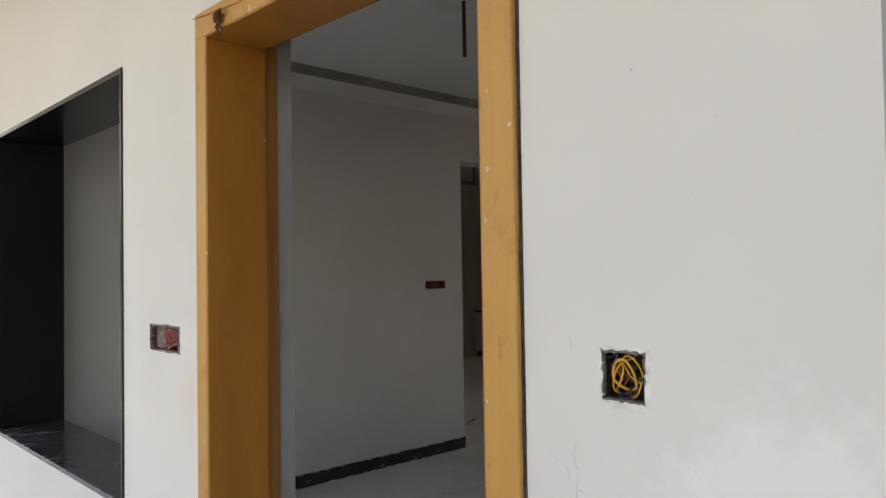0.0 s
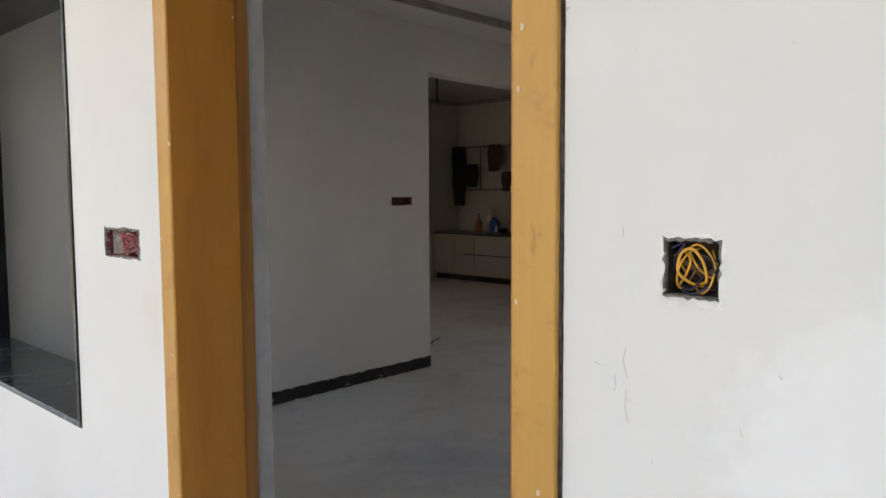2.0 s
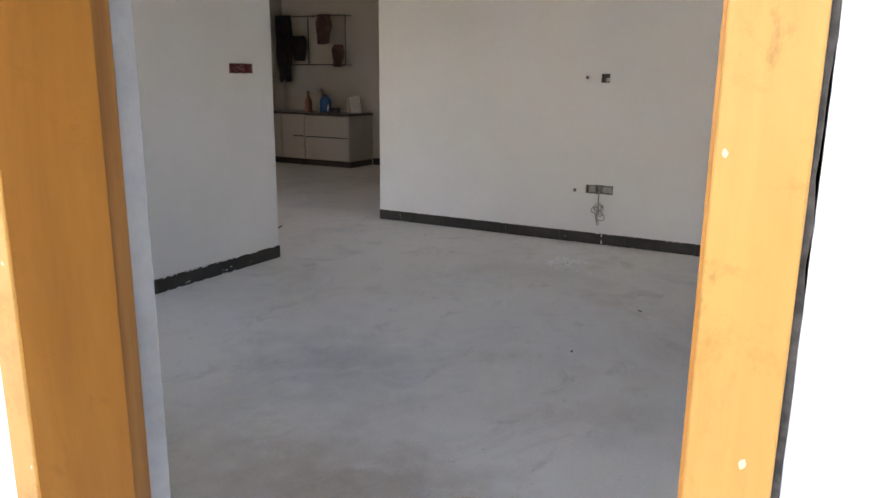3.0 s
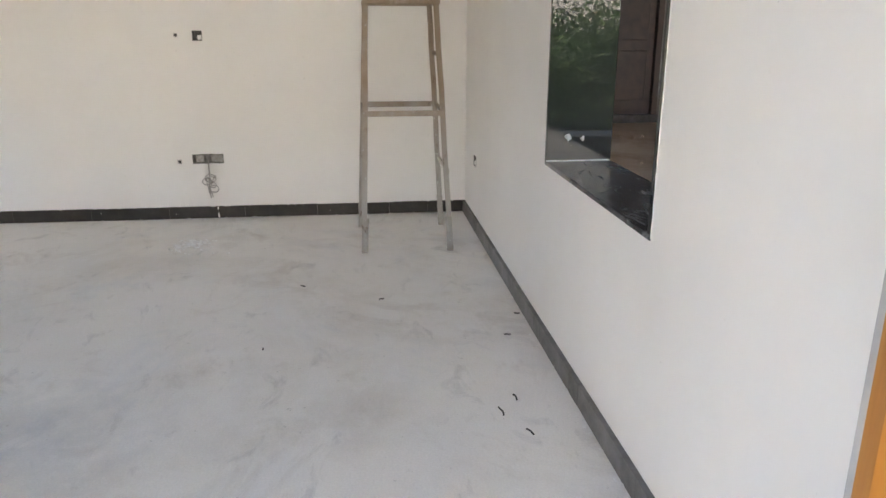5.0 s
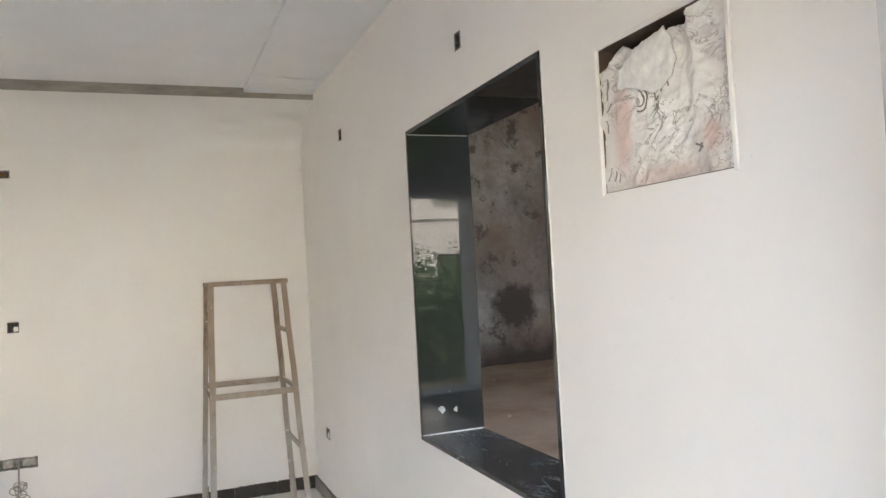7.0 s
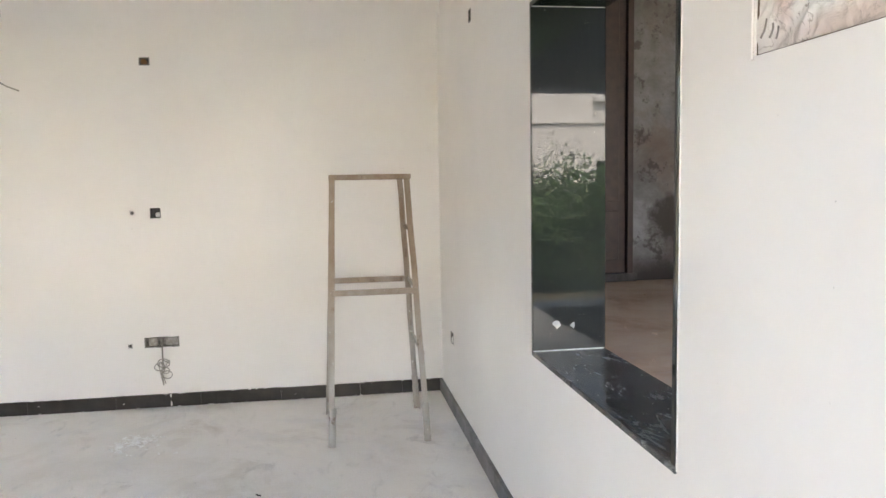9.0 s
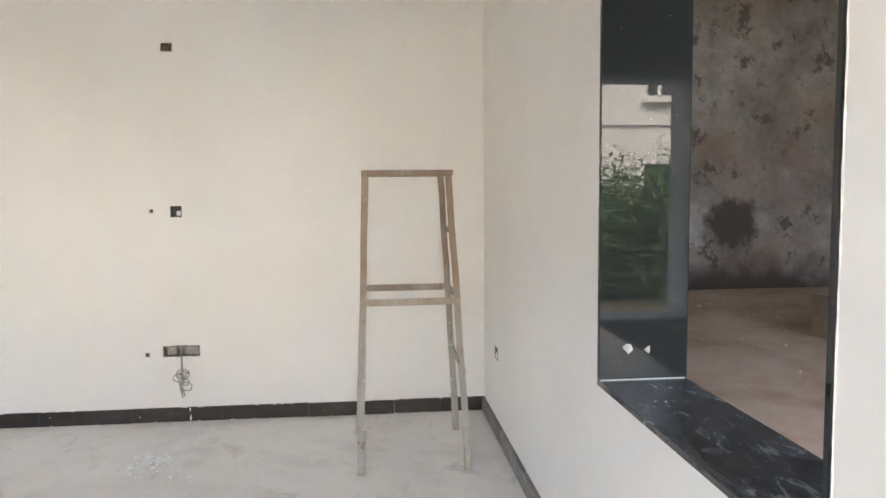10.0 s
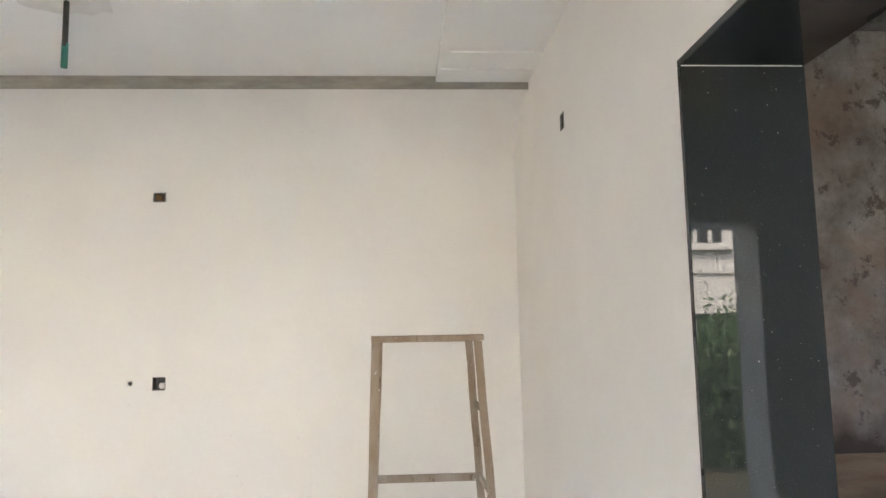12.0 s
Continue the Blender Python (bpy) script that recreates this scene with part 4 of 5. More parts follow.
def fold_height(x, y):
    """Crumpled film: sharp ridges at several sizes, drawn out to the edges of the recess."""
    warp = Vector((noise.noise(Vector((x * 9, y * 9, 1))), noise.noise(Vector((x * 9, y * 9, 5))), 0)) * 0.03
    p = Vector((x, y, 0)) + warp
    ridge = 0.0
    for scale, size in ((9, 0.009), (20, 0.006), (48, 0.002)):
        ridge += size * (1 - 2 * abs(noise.noise(Vector((p.x * scale, p.y * scale * 0.95, scale)))))
    lip = max(0.0, abs(x) - 0.175) / 0.048
    return -0.022 + ridge + 0.010 * noise.noise(Vector((x * 5, y * 5, 4))) + 0.008 * min(1, lip) ** 2


def sheet(width, height, nx, ny, height_of, inside=None):
    bm = bmesh.new()
    grid = {}
    for i in range(nx + 1):
        for j in range(ny + 1):
            x, y = width * (i / nx - 0.5), height * (j / ny - 0.5)
            if inside is None or inside(x, y):
                grid[i, j] = bm.verts.new((x, y, height_of(x, y)))
    for i in range(nx):
        for j in range(ny):
            corner = [(i, j), (i + 1, j), (i + 1, j + 1), (i, j + 1)]
            if all(c in grid for c in corner):
                bm.faces.new([grid[c] for c in corner])
    made = bmesh.ops.extrude_face_region(bm, geom=list(bm.faces))
    for v in made["geom"]:
        if isinstance(v, bmesh.types.BMVert):
            v.co.z -= 0.003
    bmesh.ops.recalc_face_normals(bm, faces=bm.faces)
    return bm


bag = tagged(new("stuffed_bag"), "crumpled printed plastic bag stuffed into a wall recess", "plastic bag")
bag.matrix_world = wall_frame((0.9885, 0, 1.873), (0, 1, 0))
part("body", sheet(0.446, 0.364, 150, 120, fold_height, lambda x, y: y < 0.145 + 0.045 * noise.noise(Vector((x * 11, 3, 0))) + (0.02 if x > 0.10 else 0)), BAG.mat, bag, smooth=True)


FLAP = [(-0.112, -0.035), (-0.098, 0.012), (-0.030, 0.046), (0.062, 0.066), (0.092, 0.034), (0.108, -0.020), (0.088, -0.052), (0.026, -0.074), (-0.050, -0.046)]


def flap_inside(x, y):
    y += 0.004 * noise.noise(Vector((x * 60, y * 20, 3)))
    inside = False
    for (x0, y0), (x1, y1) in zip(FLAP, FLAP[1:] + FLAP[:1]):
        if (y0 > y) != (y1 > y) and x < x0 + (x1 - x0) * (y - y0) / (y1 - y0):
            inside = not inside
    return inside


flap = part("torn_flap", sheet(0.24, 0.17, 110, 80, lambda x, y: 0.007 * noise.noise(Vector((x * 11, y * 11, 9))) + 0.003 * noise.noise(Vector((x * 40, y * 40, 2))) - 0.9 * y * y, flap_inside), WHITE_SMEAR.mat, bag, "torn off-white sack paper", True)
flap.location = (-0.035, 0.096, 0.002)
flap = part("torn_flap", sheet(0.16, 0.10, 30, 20, lambda x, y: 0.008 * noise.noise(Vector((x * 14, y * 12, 4))), lambda x, y: math.hypot(x / 0.07, y / 0.04) < 1 + 0.25 * noise.noise(Vector((x * 30, y * 30, 1)))),
            WHITE_SMEAR.mat, bag, "torn off-white sack paper", True)
flap.location = (0.160, 0.158, -0.010)
RECESS = plain("dark_brown_recess", (0.095, 0.065, 0.045), 0.95, vary=0.4, scale=20)
part("recess_lining", tray(0.4425, 0.3575, 0.128), RECESS.mat, bag, "dark brown recess behind the bag")
for k, (x0, x1, y0, y1) in enumerate(((0.2215, 0.234, -0.186, 0.182), (-0.231, -0.2215, -0.184, 0.180), (-0.2213, 0.2213, 0.1793, 0.186))):
    lip = block(x0, x1, y0, y1, 0.0003, 0.006, 0.002)
    for v in lip.verts:
        v.co += 0.0022 * Vector((noise.noise(v.co * 25), noise.noise(v.co * 25 + Vector((4, 1, 0))), 0))
    part("plaster_lip", lip, WALL_IN.mat, bag, "cream plaster lip")
INK = plain("faded_ink", (0.24, 0.22, 0.20), 0.7)
INK_PINK = plain("faded_pink_ink", (0.55, 0.25, 0.24), 0.7)
for radius, width in ((0.030, 0.0021), (0.018, 0.0017)):
    letter = [(-0.078 + 0.85 * radius * math.cos(a * 0.25), 0.026 + radius * math.sin(a * 0.25)) for a in range(-8, 7)]
    part("printed_letter", tube([(x, y, fold_height(x, y) + 0.001) for x, y in letter], width, 6), INK.mat, bag, "faded dark printed curve", True)
strokes = [((-0.030, 0.040), (-0.026, 0.010)), ((-0.030, 0.040), (-0.012, 0.046)), ((-0.028, 0.026), (-0.014, 0.030)), ((-0.026, 0.010), (-0.010, 0.016)),
           ((0.002, 0.022), (0.014, 0.060)), ((0.014, 0.060), (0.024, 0.030)), ((0.004, 0.034), (0.022, 0.040)), ((-0.030, -0.012), (-0.018, 0.000)), ((-0.016, -0.016), (-0.004, 0.004)),
           ((0.106, -0.128), (0.120, -0.112)), ((0.104, -0.112), (0.122, -0.122)), ((-0.206, -0.150), (-0.196, -0.118)), ((-0.190, -0.152), (-0.182, -0.128)), ((-0.176, -0.156), (-0.170, -0.136)),
           ((-0.206, 0.050), (-0.196, 0.100)), ((-0.204, 0.020), (-0.192, 0.040)), ((-0.210, -0.03), (-0.204, 0.0))]
for (x0, y0), (x1, y1) in strokes:
    pts = []
    for k in range(7):
        t = k / 6
        x = x0 + (x1 - x0) * t + 0.003 * math.sin(t * 3.1)
        y = y0 + (y1 - y0) * t
        pts.append((x, y, fold_height(x, y) + 0.0005))
    part("printed_bar", tube(pts, 0.0021, 6), INK.mat, bag, "faded dark printed mark")

# ---- trestle stand ----
stand = thing("trestle_stand", "rusty paint-splashed iron trestle stand on a cement floor", "stand")


def angle_bar(a, b, flange_a, flange_b, width, thick):
    """An L-section bar from a to b; its two flanges point along the given directions."""
    a, b = Vector(a), Vector(b)
    ahead = (b - a).normalized()
    fa = Vector(flange_a)
    fa = (fa - ahead * fa.dot(ahead)).normalized()
    fb = Vector(flange_b)
    fb = (fb - ahead * fb.dot(ahead) - fa * fb.dot(fa)).normalized()
    section = [(0, 0), (width, 0), (width, thick), (thick, thick), (thick, width), (0, width)]
    bm = bmesh.new()
    line = [a.lerp(b, k / 12) for k in range(13)]
    for k in range(1, 12):
        line[k] = line[k] + 0.004 * Vector((noise.noise(line[k] * 5), noise.noise(line[k] * 5 + Vector((7, 0, 0))), 0))
    rings = [[bm.verts.new(p + fa * u + fb * v) for u, v in section] for p in line]
    for r0, r1 in zip(rings, rings[1:]):
        for k in range(6):
            bm.faces.new((r0[k], r0[(k + 1) % 6], r1[(k + 1) % 6], r1[k]))
    for q in (rings[0], rings[-1]):
        bm.faces.new((q[0], q[1], q[2], q[3]))
        bm.faces.new((q[0], q[3], q[4], q[5]))
    bmesh.ops.recalc_face_normals(bm, faces=bm.faces)
    return bm


TOPZ = 1.514
part("leg", angle_bar((4.058, 0.808, 0.002), (4.152, 0.760, TOPZ), (0, -1, 0), (1, 0, 0), 0.033, 0.006), IRON.mat, stand)
part("leg", angle_bar((4.052, 0.224, 0.002), (4.152, 0.309, TOPZ), (0, 1, 0), (1, 0, 0), 0.033, 0.006), IRON.mat, stand)
part("leg", angle_bar((4.706, 0.822, 0.002), (4.606, 0.757, TOPZ), (0, -1, 0), (-1, 0, 0), 0.032, 0.006), IRON.mat, stand)
part("leg", angle_bar((4.712, 0.212, 0.002), (4.606, 0.307, TOPZ), (0, 1, 0), (-1, 0, 0), 0.032, 0.006), IRON.mat, stand)
part("top_bar", block(4.143, 4.177, 0.301, 0.762, TOPZ - 0.012, TOPZ + 0.016, 0.003), IRON.mat, stand)
part("top_bar", block(4.578, 4.610, 0.303, 0.761, TOPZ - 0.012, TOPZ + 0.014, 0.003), IRON.mat, stand)
part("top_tie", block(4.177, 4.578, 0.309, 0.317, TOPZ - 0.012, TOPZ + 0.012, 0.002), IRON.mat, stand)
part("top_tie", block(4.177, 4.578, 0.747, 0.755, TOPZ - 0.012, TOPZ + 0.012, 0.002), IRON.mat, stand)
part("rung", block(4.104, 4.116, 0.277, 0.764, 0.851, 0.885, 0.002), IRON.mat, stand)
part("rung", block(4.644, 4.656, 0.270, 0.779, 0.852, 0.888, 0.002), IRON.mat, stand)
for z, front_y, back_y in ((1.21, 0.297, 0.292), (0.87, 0.277, 0.270), (0.50, 0.256, 0.247)):
    part("side_tie", block(4.098 + 0.06 * z, 4.696 - 0.062 * z, back_y - 0.003, front_y + 0.005, z - 0.014, z + 0.014, 0.002), IRON.mat, stand)
part("side_tie", block(4.128, 4.640, 0.772, 0.779, 0.856, 0.884, 0.002), IRON.mat, stand)
rng = random.Random(41)
for foot in ((4.058, 0.806, -1), (4.052, 0.224, 1), (4.686, 0.822, -1), (4.690, 0.212, 1)):
    bm = tube([(foot[0] + 0.016, foot[1] + foot[2] * (0.018 + 0.0012 * k), 0.002 + 0.022 * k) for k in range(11)], 0.020, 12)
    for v in bm.verts:
        shrink = 1 - 0.03 * v.co.z / 0.022
        v.co.x = foot[0] + 0.016 + (v.co.x - foot[0] - 0.016) * shrink
    for v in bm.verts:
        v.co += 0.004 * Vector((noise.noise(v.co * 40), noise.noise(v.co * 40 + Vector((5, 1, 2))), 0))
        v.co.z = max(v.co.z, 0.001)
    part("cement_crust", bm, IRON.mat, stand, "grey cement crust on the foot", True)

# ---- ceiling rods, patches and a hanging wire ----


def rod(name, label, x, y, z_top, z_bottom, radius, tape=None):
    ob = thing(name, label, "rod", (x, y, 0))
    part("shaft", tube([(0, 0, z_top), (0.002, 0.001, z_bottom + 0.02), (0.003, 0.001, z_bottom)], radius, 10), ROD_DARK.mat, ob)
    if tape:
        part("tape", tube([(0.003, 0.001, z_bottom + 0.09), (0.003, 0.001, z_bottom - 0.002)], radius + 0.0015, 10), tape.mat, ob, "dark green tape")
    bm = patch([(-0.17, -0.02), (-0.05, -0.11), (0.14, -0.09), (0.19, 0.03), (0.06, 0.12), (-0.12, 0.10)], 0.002, 9, 0.3)
    for v in bm.verts:
        v.co = Vector((v.co.z, v.co.y, z_top - 0.002 + v.co.x))
    bmesh.ops.recalc_face_normals(bm, faces=bm.faces)
    part("plaster_patch", bm, CEILING_PATCH.mat, ob, "grey plaster patch on the ceiling")
    return ob


rod("ceiling_rod", "blackened fan rod hanging from a white ceiling", 1.658, 1.967, CEIL, 2.508, 0.010)
rod("ceiling_rod", "dark fan rod with green tape under a white ceiling", 3.786, 1.862, CEIL, 2.530, 0.0105, TAPE_GREEN)
rod("ceiling_rod", "dark rod hanging from a kitchen ceiling", 6.20, 6.30, 2.93, 2.58, 0.012)
wire = thing("hanging_wire", "thin dark wire hanging from a white ceiling", "wire")
path = smooth_line([(2.72, 1.862, 2.785), (2.72, 1.860, 2.54), (2.72, 1.868, 2.24), (2.72, 1.848, 2.07), (2.72, 1.888, 1.97), (2.72, 1.893, 1.89), (2.72, 1.858, 1.84), (2.72, 1.803, 1.815)])
part("strand", tube(path, 0.0027, 6), WIRE_GREY.mat, wire)

# ---- floor debris ----
rng = random.Random(21)
bm = bmesh.new()
for k in range(190):
    if k < 120:
        x, y = rng.gauss(4.39, 0.045), rng.gauss(1.90, 0.055)
    elif k < 160:
        x, y = rng.gauss(4.29, 0.05), rng.gauss(1.97, 0.05)
    else:
        x, y = rng.gauss(4.36, 0.12), rng.gauss(1.84, 0.16)
    s = rng.uniform(0.004, 0.016) * (1.3 if k % 9 == 0 else 1)
    m4 = Matrix.Translation((x, y, 0.003 + rng.random() * 0.010)) @ Euler((rng.uniform(-0.5, 0.5), rng.uniform(-0.5, 0.5), rng.uniform(0, 6))).to_matrix().to_4x4() @ Matrix.Diagonal((s, s * rng.uniform(0.4, 0.9), 0.0025, 1))
    bmesh.ops.create_icosphere(bm, subdivisions=1, radius=1, matrix=m4)
tagged(part("plaster_chips", bm, CHIP.mat), "scattered white plaster chips on a cement floor", "debris", kind="stuff")
for k, (x, y, r, a) in enumerate([(2.084, 0.239, 0.024, 0.1), (1.993, 0.311, 0.034, 0.1), (2.691, 0.147, 0.016, 1.5), (3.472, 1.137, 0.014, 0.8), (3.219, 0.717, 0.013, 2.2), (1.83, 0.238, 0.024, 0.3), (2.648, 1.265, 0.008, 0), (2.95, 0.05, 0.014, 1)]):
    rng = random.Random(k)
    pts = [(x + r * t * math.cos(a) + rng.uniform(-0.25, 0.25) * r, y + r * t * math.sin(a) + rng.uniform(-0.25, 0.25) * r, 0.004 + 0.004 * rng.random()) for t in (-1, -0.3, 0.4, 1)]
    tagged(part("debris_scrap", tube(smooth_line(pts, 4), 0.0035, 5), TWIG.mat), "small dark scrap lying on a cement floor", "debris", "scraps on the floor")

SPOT = plain("old_putty", (0.40, 0.40, 0.385), 0.85, vary=0.2, scale=40)
# ---- chips, putty spots and scratches on granite and walls ----
chips = [(2.674, -0.090, 0.923, 0.014, 0.015), (2.674, -0.154, 0.920, 0.009, 0.013)]
for k, (x, y, z, sy, sz) in enumerate(chips):
    bm = bmesh.new()
    bmesh.ops.create_icosphere(bm, subdivisions=2, radius=1, matrix=Matrix.Translation((x, y, z)) @ Matrix.Diagonal((0.003, sy, sz, 1)))
    for v in bm.verts:
        v.co += Vector((0, noise.noise(v.co * 90), noise.noise(v.co * 80 + Vector((3, 3, 3))))) * 0.011
    part("putty_spot", bm, SPOT.mat, window_2, "pale putty spot on the granite")
rng = random.Random(77)
bm = bmesh.new()
for k in range(110):
    y, z = rng.uniform(-0.28, -0.005), rng.uniform(0.84, 2.14)
    s = rng.uniform(0.0002, 0.0007)
    bmesh.ops.create_icosphere(bm, subdivisions=1, radius=1, matrix=Matrix.Translation((2.6748, y, z)) @ Matrix.Diagonal((0.0008, s, s * rng.uniform(1, 2.2), 1)))
part("paint_specks", bm, PATCH.mat, window_2, "fine pale paint specks")
bm = bmesh.new()
for k in range(70):
    x, y = rng.uniform(1.50, 2.66), rng.uniform(-0.28, -0.005)
    s = rng.uniform(0.0004, 0.0013)
    bmesh.ops.create_icosphere(bm, subdivisions=1, radius=1, matrix=Matrix.Translation((x, y, 0.8223)) @ Matrix.Diagonal((s * rng.uniform(1, 3), s, 0.0006, 1)))
part("paint_specks", bm, PATCH.mat, window_2, "fine pale paint specks")
part("mortar_line", block(2.671, 2.6755, -0.280, 0.004, 0.8222, 0.8255, 0.001), WHITE_SMEAR.mat, window_2, "white mortar joint")
part("mortar_line", block(2.6735, 2.6755, -0.280, 0.004, 2.1195, 2.1208), WHITE_SMEAR.mat, window_2, "white mortar joint")
paint_edge = part("paint_edge", ragged_strip(1.35, 0.003, 0.002, 0.0018, 51), WHITE_SMEAR.mat, window_2, "uneven white paint edge")
paint_edge.matrix_basis = Matrix.Translation((1.493, 0.0, 0.81)) @ Matrix.Rotation(radians(-90), 4, "Z")

for k, pts in enumerate([[(0.1144, 1.205), (0.1183, 1.192), (0.1173, 1.18), (0.1124, 1.166)], [(0.1134, 1.15), (0.1154, 1.128), (0.1104, 1.106)], [(0.1639, 1.18), (0.151, 1.177)], [(0.1312, 1.167), (0.1282, 1.152), (0.1322, 1.145)],
                         [(0.1124, 1.137), (0.1035, 1.134)], [(-0.0759, 1.2), (-0.0799, 1.195)], [(-0.0343, 1.129), (-0.0373, 1.121)], [(0.1213, 1.362), (0.1203, 1.347)]]):
    tagged(part("wall_scratch", tube([(-0.0004, y, z) for y, z in pts], 0.0004, 5), PATCH.mat), "thin dark scratch in white wall paint", "scratch", "scratches on the wall")
# ---- kitchen ----
K0, K1 = 8.04, 8.64


def base_unit(y0, y1, drawers, label):
    ob = thing("base_cabinet", label, "cabinet", (K0, y0, 0))
    w = y1 - y0
    part("body", block(0.02, K1 - K0, 0, w, 0.09, 0.738, 0.002), CABINET.mat, ob)
    part("plinth", block(0.05, K1 - K0, 0.01, w - 0.002, 0.0, 0.0895), COUNTER.mat, ob, "dark recessed plinth")
    if drawers:
        for z0, z1 in ((0.095, 0.417), (0.434, 0.728)):
            front = part("drawer", block(0.0, 0.0195, 0.004, w - 0.004, z0, z1, 0.003), CABINET.mat, ob)
            part("handle_groove", block(-0.004, 0.0195, 0.02, w - 0.02, z1 + 0.001, z1 + 0.012), SHADOW_GAP.mat, front, "dark handle groove")
    else:
        n = max(1, round(w / 0.45))
        for k in range(n):
            door = part("cabinet_door", block(0.0, 0.0195, w * k / n + 0.004, w * (k + 1) / n - 0.004, 0.095, 0.728, 0.003), CABINET.mat, ob)
        part("handle", block(-0.018, 0.0, 0.02, 0.20, 0.418, 0.438, 0.003), SHADOW_GAP.mat, door if n == 1 else ob, "dark handle")
    return ob


base_unit(6.45, 7.248, True, "cream kitchen base cabinet with two drawers")
base_unit(7.25, 8.108, False, "cream kitchen base cabinet with plain doors")
tagged(part("worktop", block(K0 - 0.02, K1 - 0.001, 6.44, 8.109, 0.739, 0.766, 0.003), COUNTER.mat), "dark kitchen worktop on cream cabinets", "worktop")

rack = thing("wall_rack", "thin dark wall rack with clothes hung over it", "rack", (8.64, 0, 0))
part("rail", block(-0.16, -0.145, 6.8, 8.105, 2.145, 2.162), SHADOW_GAP.mat, rack)
part("rail", block(-0.16, -0.145, 6.8, 8.105, 1.445, 1.462), SHADOW_GAP.mat, rack)
for y in (6.8, 7.48, 8.085):
    part("upright", block(-0.158, -0.146, y, y + 0.012, 1.4625, 2.1445), SHADOW_GAP.mat, rack)
    part("bracket", block(-0.1445, 0.0, y, y + 0.012, 2.145, 2.16), SHADOW_GAP.mat, rack)
    part("bracket", block(-0.1445, 0.0, y, y + 0.012, 1.446, 1.46), SHADOW_GAP.mat, rack)


def cloth(name, label, material, y0, y1, z0, z1, seed, x=8.46):
    """A piece of cloth hanging in folds over a rail."""
    rng2 = random.Random(seed)
    bm = bmesh.new()
    nx, nz = 22, 24
    phase = rng2.uniform(0, 6)
    front, back = [], []
    for j in range(nz + 1):
        t = j / nz
        narrow = 0.72 + 0.28 * math.sin(math.pi * min(1, t * 1.1 + 0.15))
        row_f, row_b = [], []
        for i in range(nx + 1):
            u = i / nx - 0.5
            y = (y0 + y1) / 2 + u * (y1 - y0) * narrow + 0.02 * noise.noise(Vector((t * 3, seed, u)))
            z = z1 - (z1 - z0) * t * (1 - 0.12 * abs(noise.noise(Vector((u * 5, seed * 1.7, 0)))))
            fold = 0.022 * math.sin(u * 26 + phase + t * 1.5) + 0.02 * noise.noise(Vector((u * 4, t * 4, seed)))
            row_f.append(bm.verts.new((x - 0.012 + fold - 0.02, y, z)))
            row_b.append(bm.verts.new((x + 0.008 + fold - 0.02, y, z)))
        front.append(row_f)
        back.append(row_b)
    for rows in (front, back):
        for j in range(nz):
            for i in range(nx):
                bm.faces.new((rows[j][i], rows[j][i + 1], rows[j + 1][i + 1], rows[j + 1][i]))
    for i in range(nx):
        bm.faces.new((front[0][i], front[0][i + 1], back[0][i + 1], back[0][i]))
        bm.faces.new((front[nz][i], front[nz][i + 1], back[nz][i + 1], back[nz][i]))
    bmesh.ops.recalc_face_normals(bm, faces=bm.faces)
    return tagged(part(name, bm, material.mat, None, smooth=True), label, "clothing")


cloth("hanging_jacket", "dark jacket hanging from a wall rack", CLOTH_DARK, 7.76, 8.08, 1.18, 2.17, 1)
cloth("hanging_shirt", "dark cloth hanging from a wall rack", CLOTH_DARK, 7.5, 7.8, 1.50, 1.87, 2, 8.48)
cloth("hanging_shirt", "brown cloth hanging from a wall rack", CLOTH_BROWN, 7.04, 7.3, 1.74, 2.17, 3)
cloth("hanging_bag", "dark brown cloth bag hanging from a wall rack", CLOTH_BROWN, 6.82, 7.02, 1.42, 1.74, 4)


def lathe(profile, sides=16):
    bm = bmesh.new()
    rings = [[bm.verts.new((r * math.cos(2 * math.pi * k / sides), r * math.sin(2 * math.pi * k / sides), z)) for k in range(sides)] for r, z in profile]
    for a, b in zip(rings, rings[1:]):
        for k in range(sides):
            bm.faces.new((a[k], a[(k + 1) % sides], b[(k + 1) % sides], b[k]))
    bm.faces.new(rings[0][::-1])
    bm.faces.new(rings[-1])
    return bm


def vessel(name, label, category, material, x, y, profile, cap=None, cap_material=None):
    ob = thing(name, label, category, (x, y, 0.766))
    part("body", lathe(profile), material.mat, ob, smooth=True)
    if cap:
        part("cap", lathe(cap), cap_material.mat, ob, smooth=True)
    return ob


vessel("plastic_can", "blue plastic can on a kitchen worktop", "can", BLUE_PLASTIC, 8.34, 7.08, [(0.08, 0), (0.09, 0.02), (0.09, 0.17), (0.06, 0.21), (0.03, 0.23)], [(0.034, 0.23), (0.034, 0.255)], BLUE_PLASTIC)
vessel("steel_bottle", "shiny steel bottle on a kitchen worktop", "bottle", STEEL, 8.22, 6.94, [(0.022, 0), (0.024, 0.01), (0.024, 0.10), (0.012, 0.13)], [(0.013, 0.13), (0.013, 0.145)], ROD_DARK)
vessel("oil_bottle", "brown bottle on a kitchen worktop", "bottle", BROWN_GLASS, 8.31, 7.38, [(0.05, 0), (0.055, 0.02), (0.055, 0.15), (0.02, 0.24), (0.018, 0.28)], [(0.022, 0.28), (0.022, 0.30)], ROD_DARK)
vessel("oil_bottle", "pale bottle on a kitchen worktop", "bottle", CARDBOARD, 8.45, 7.26, [(0.06, 0), (0.065, 0.02), (0.065, 0.25), (0.03, 0.32)], [(0.032, 0.32), (0.032, 0.35)], WHITE_SMEAR)
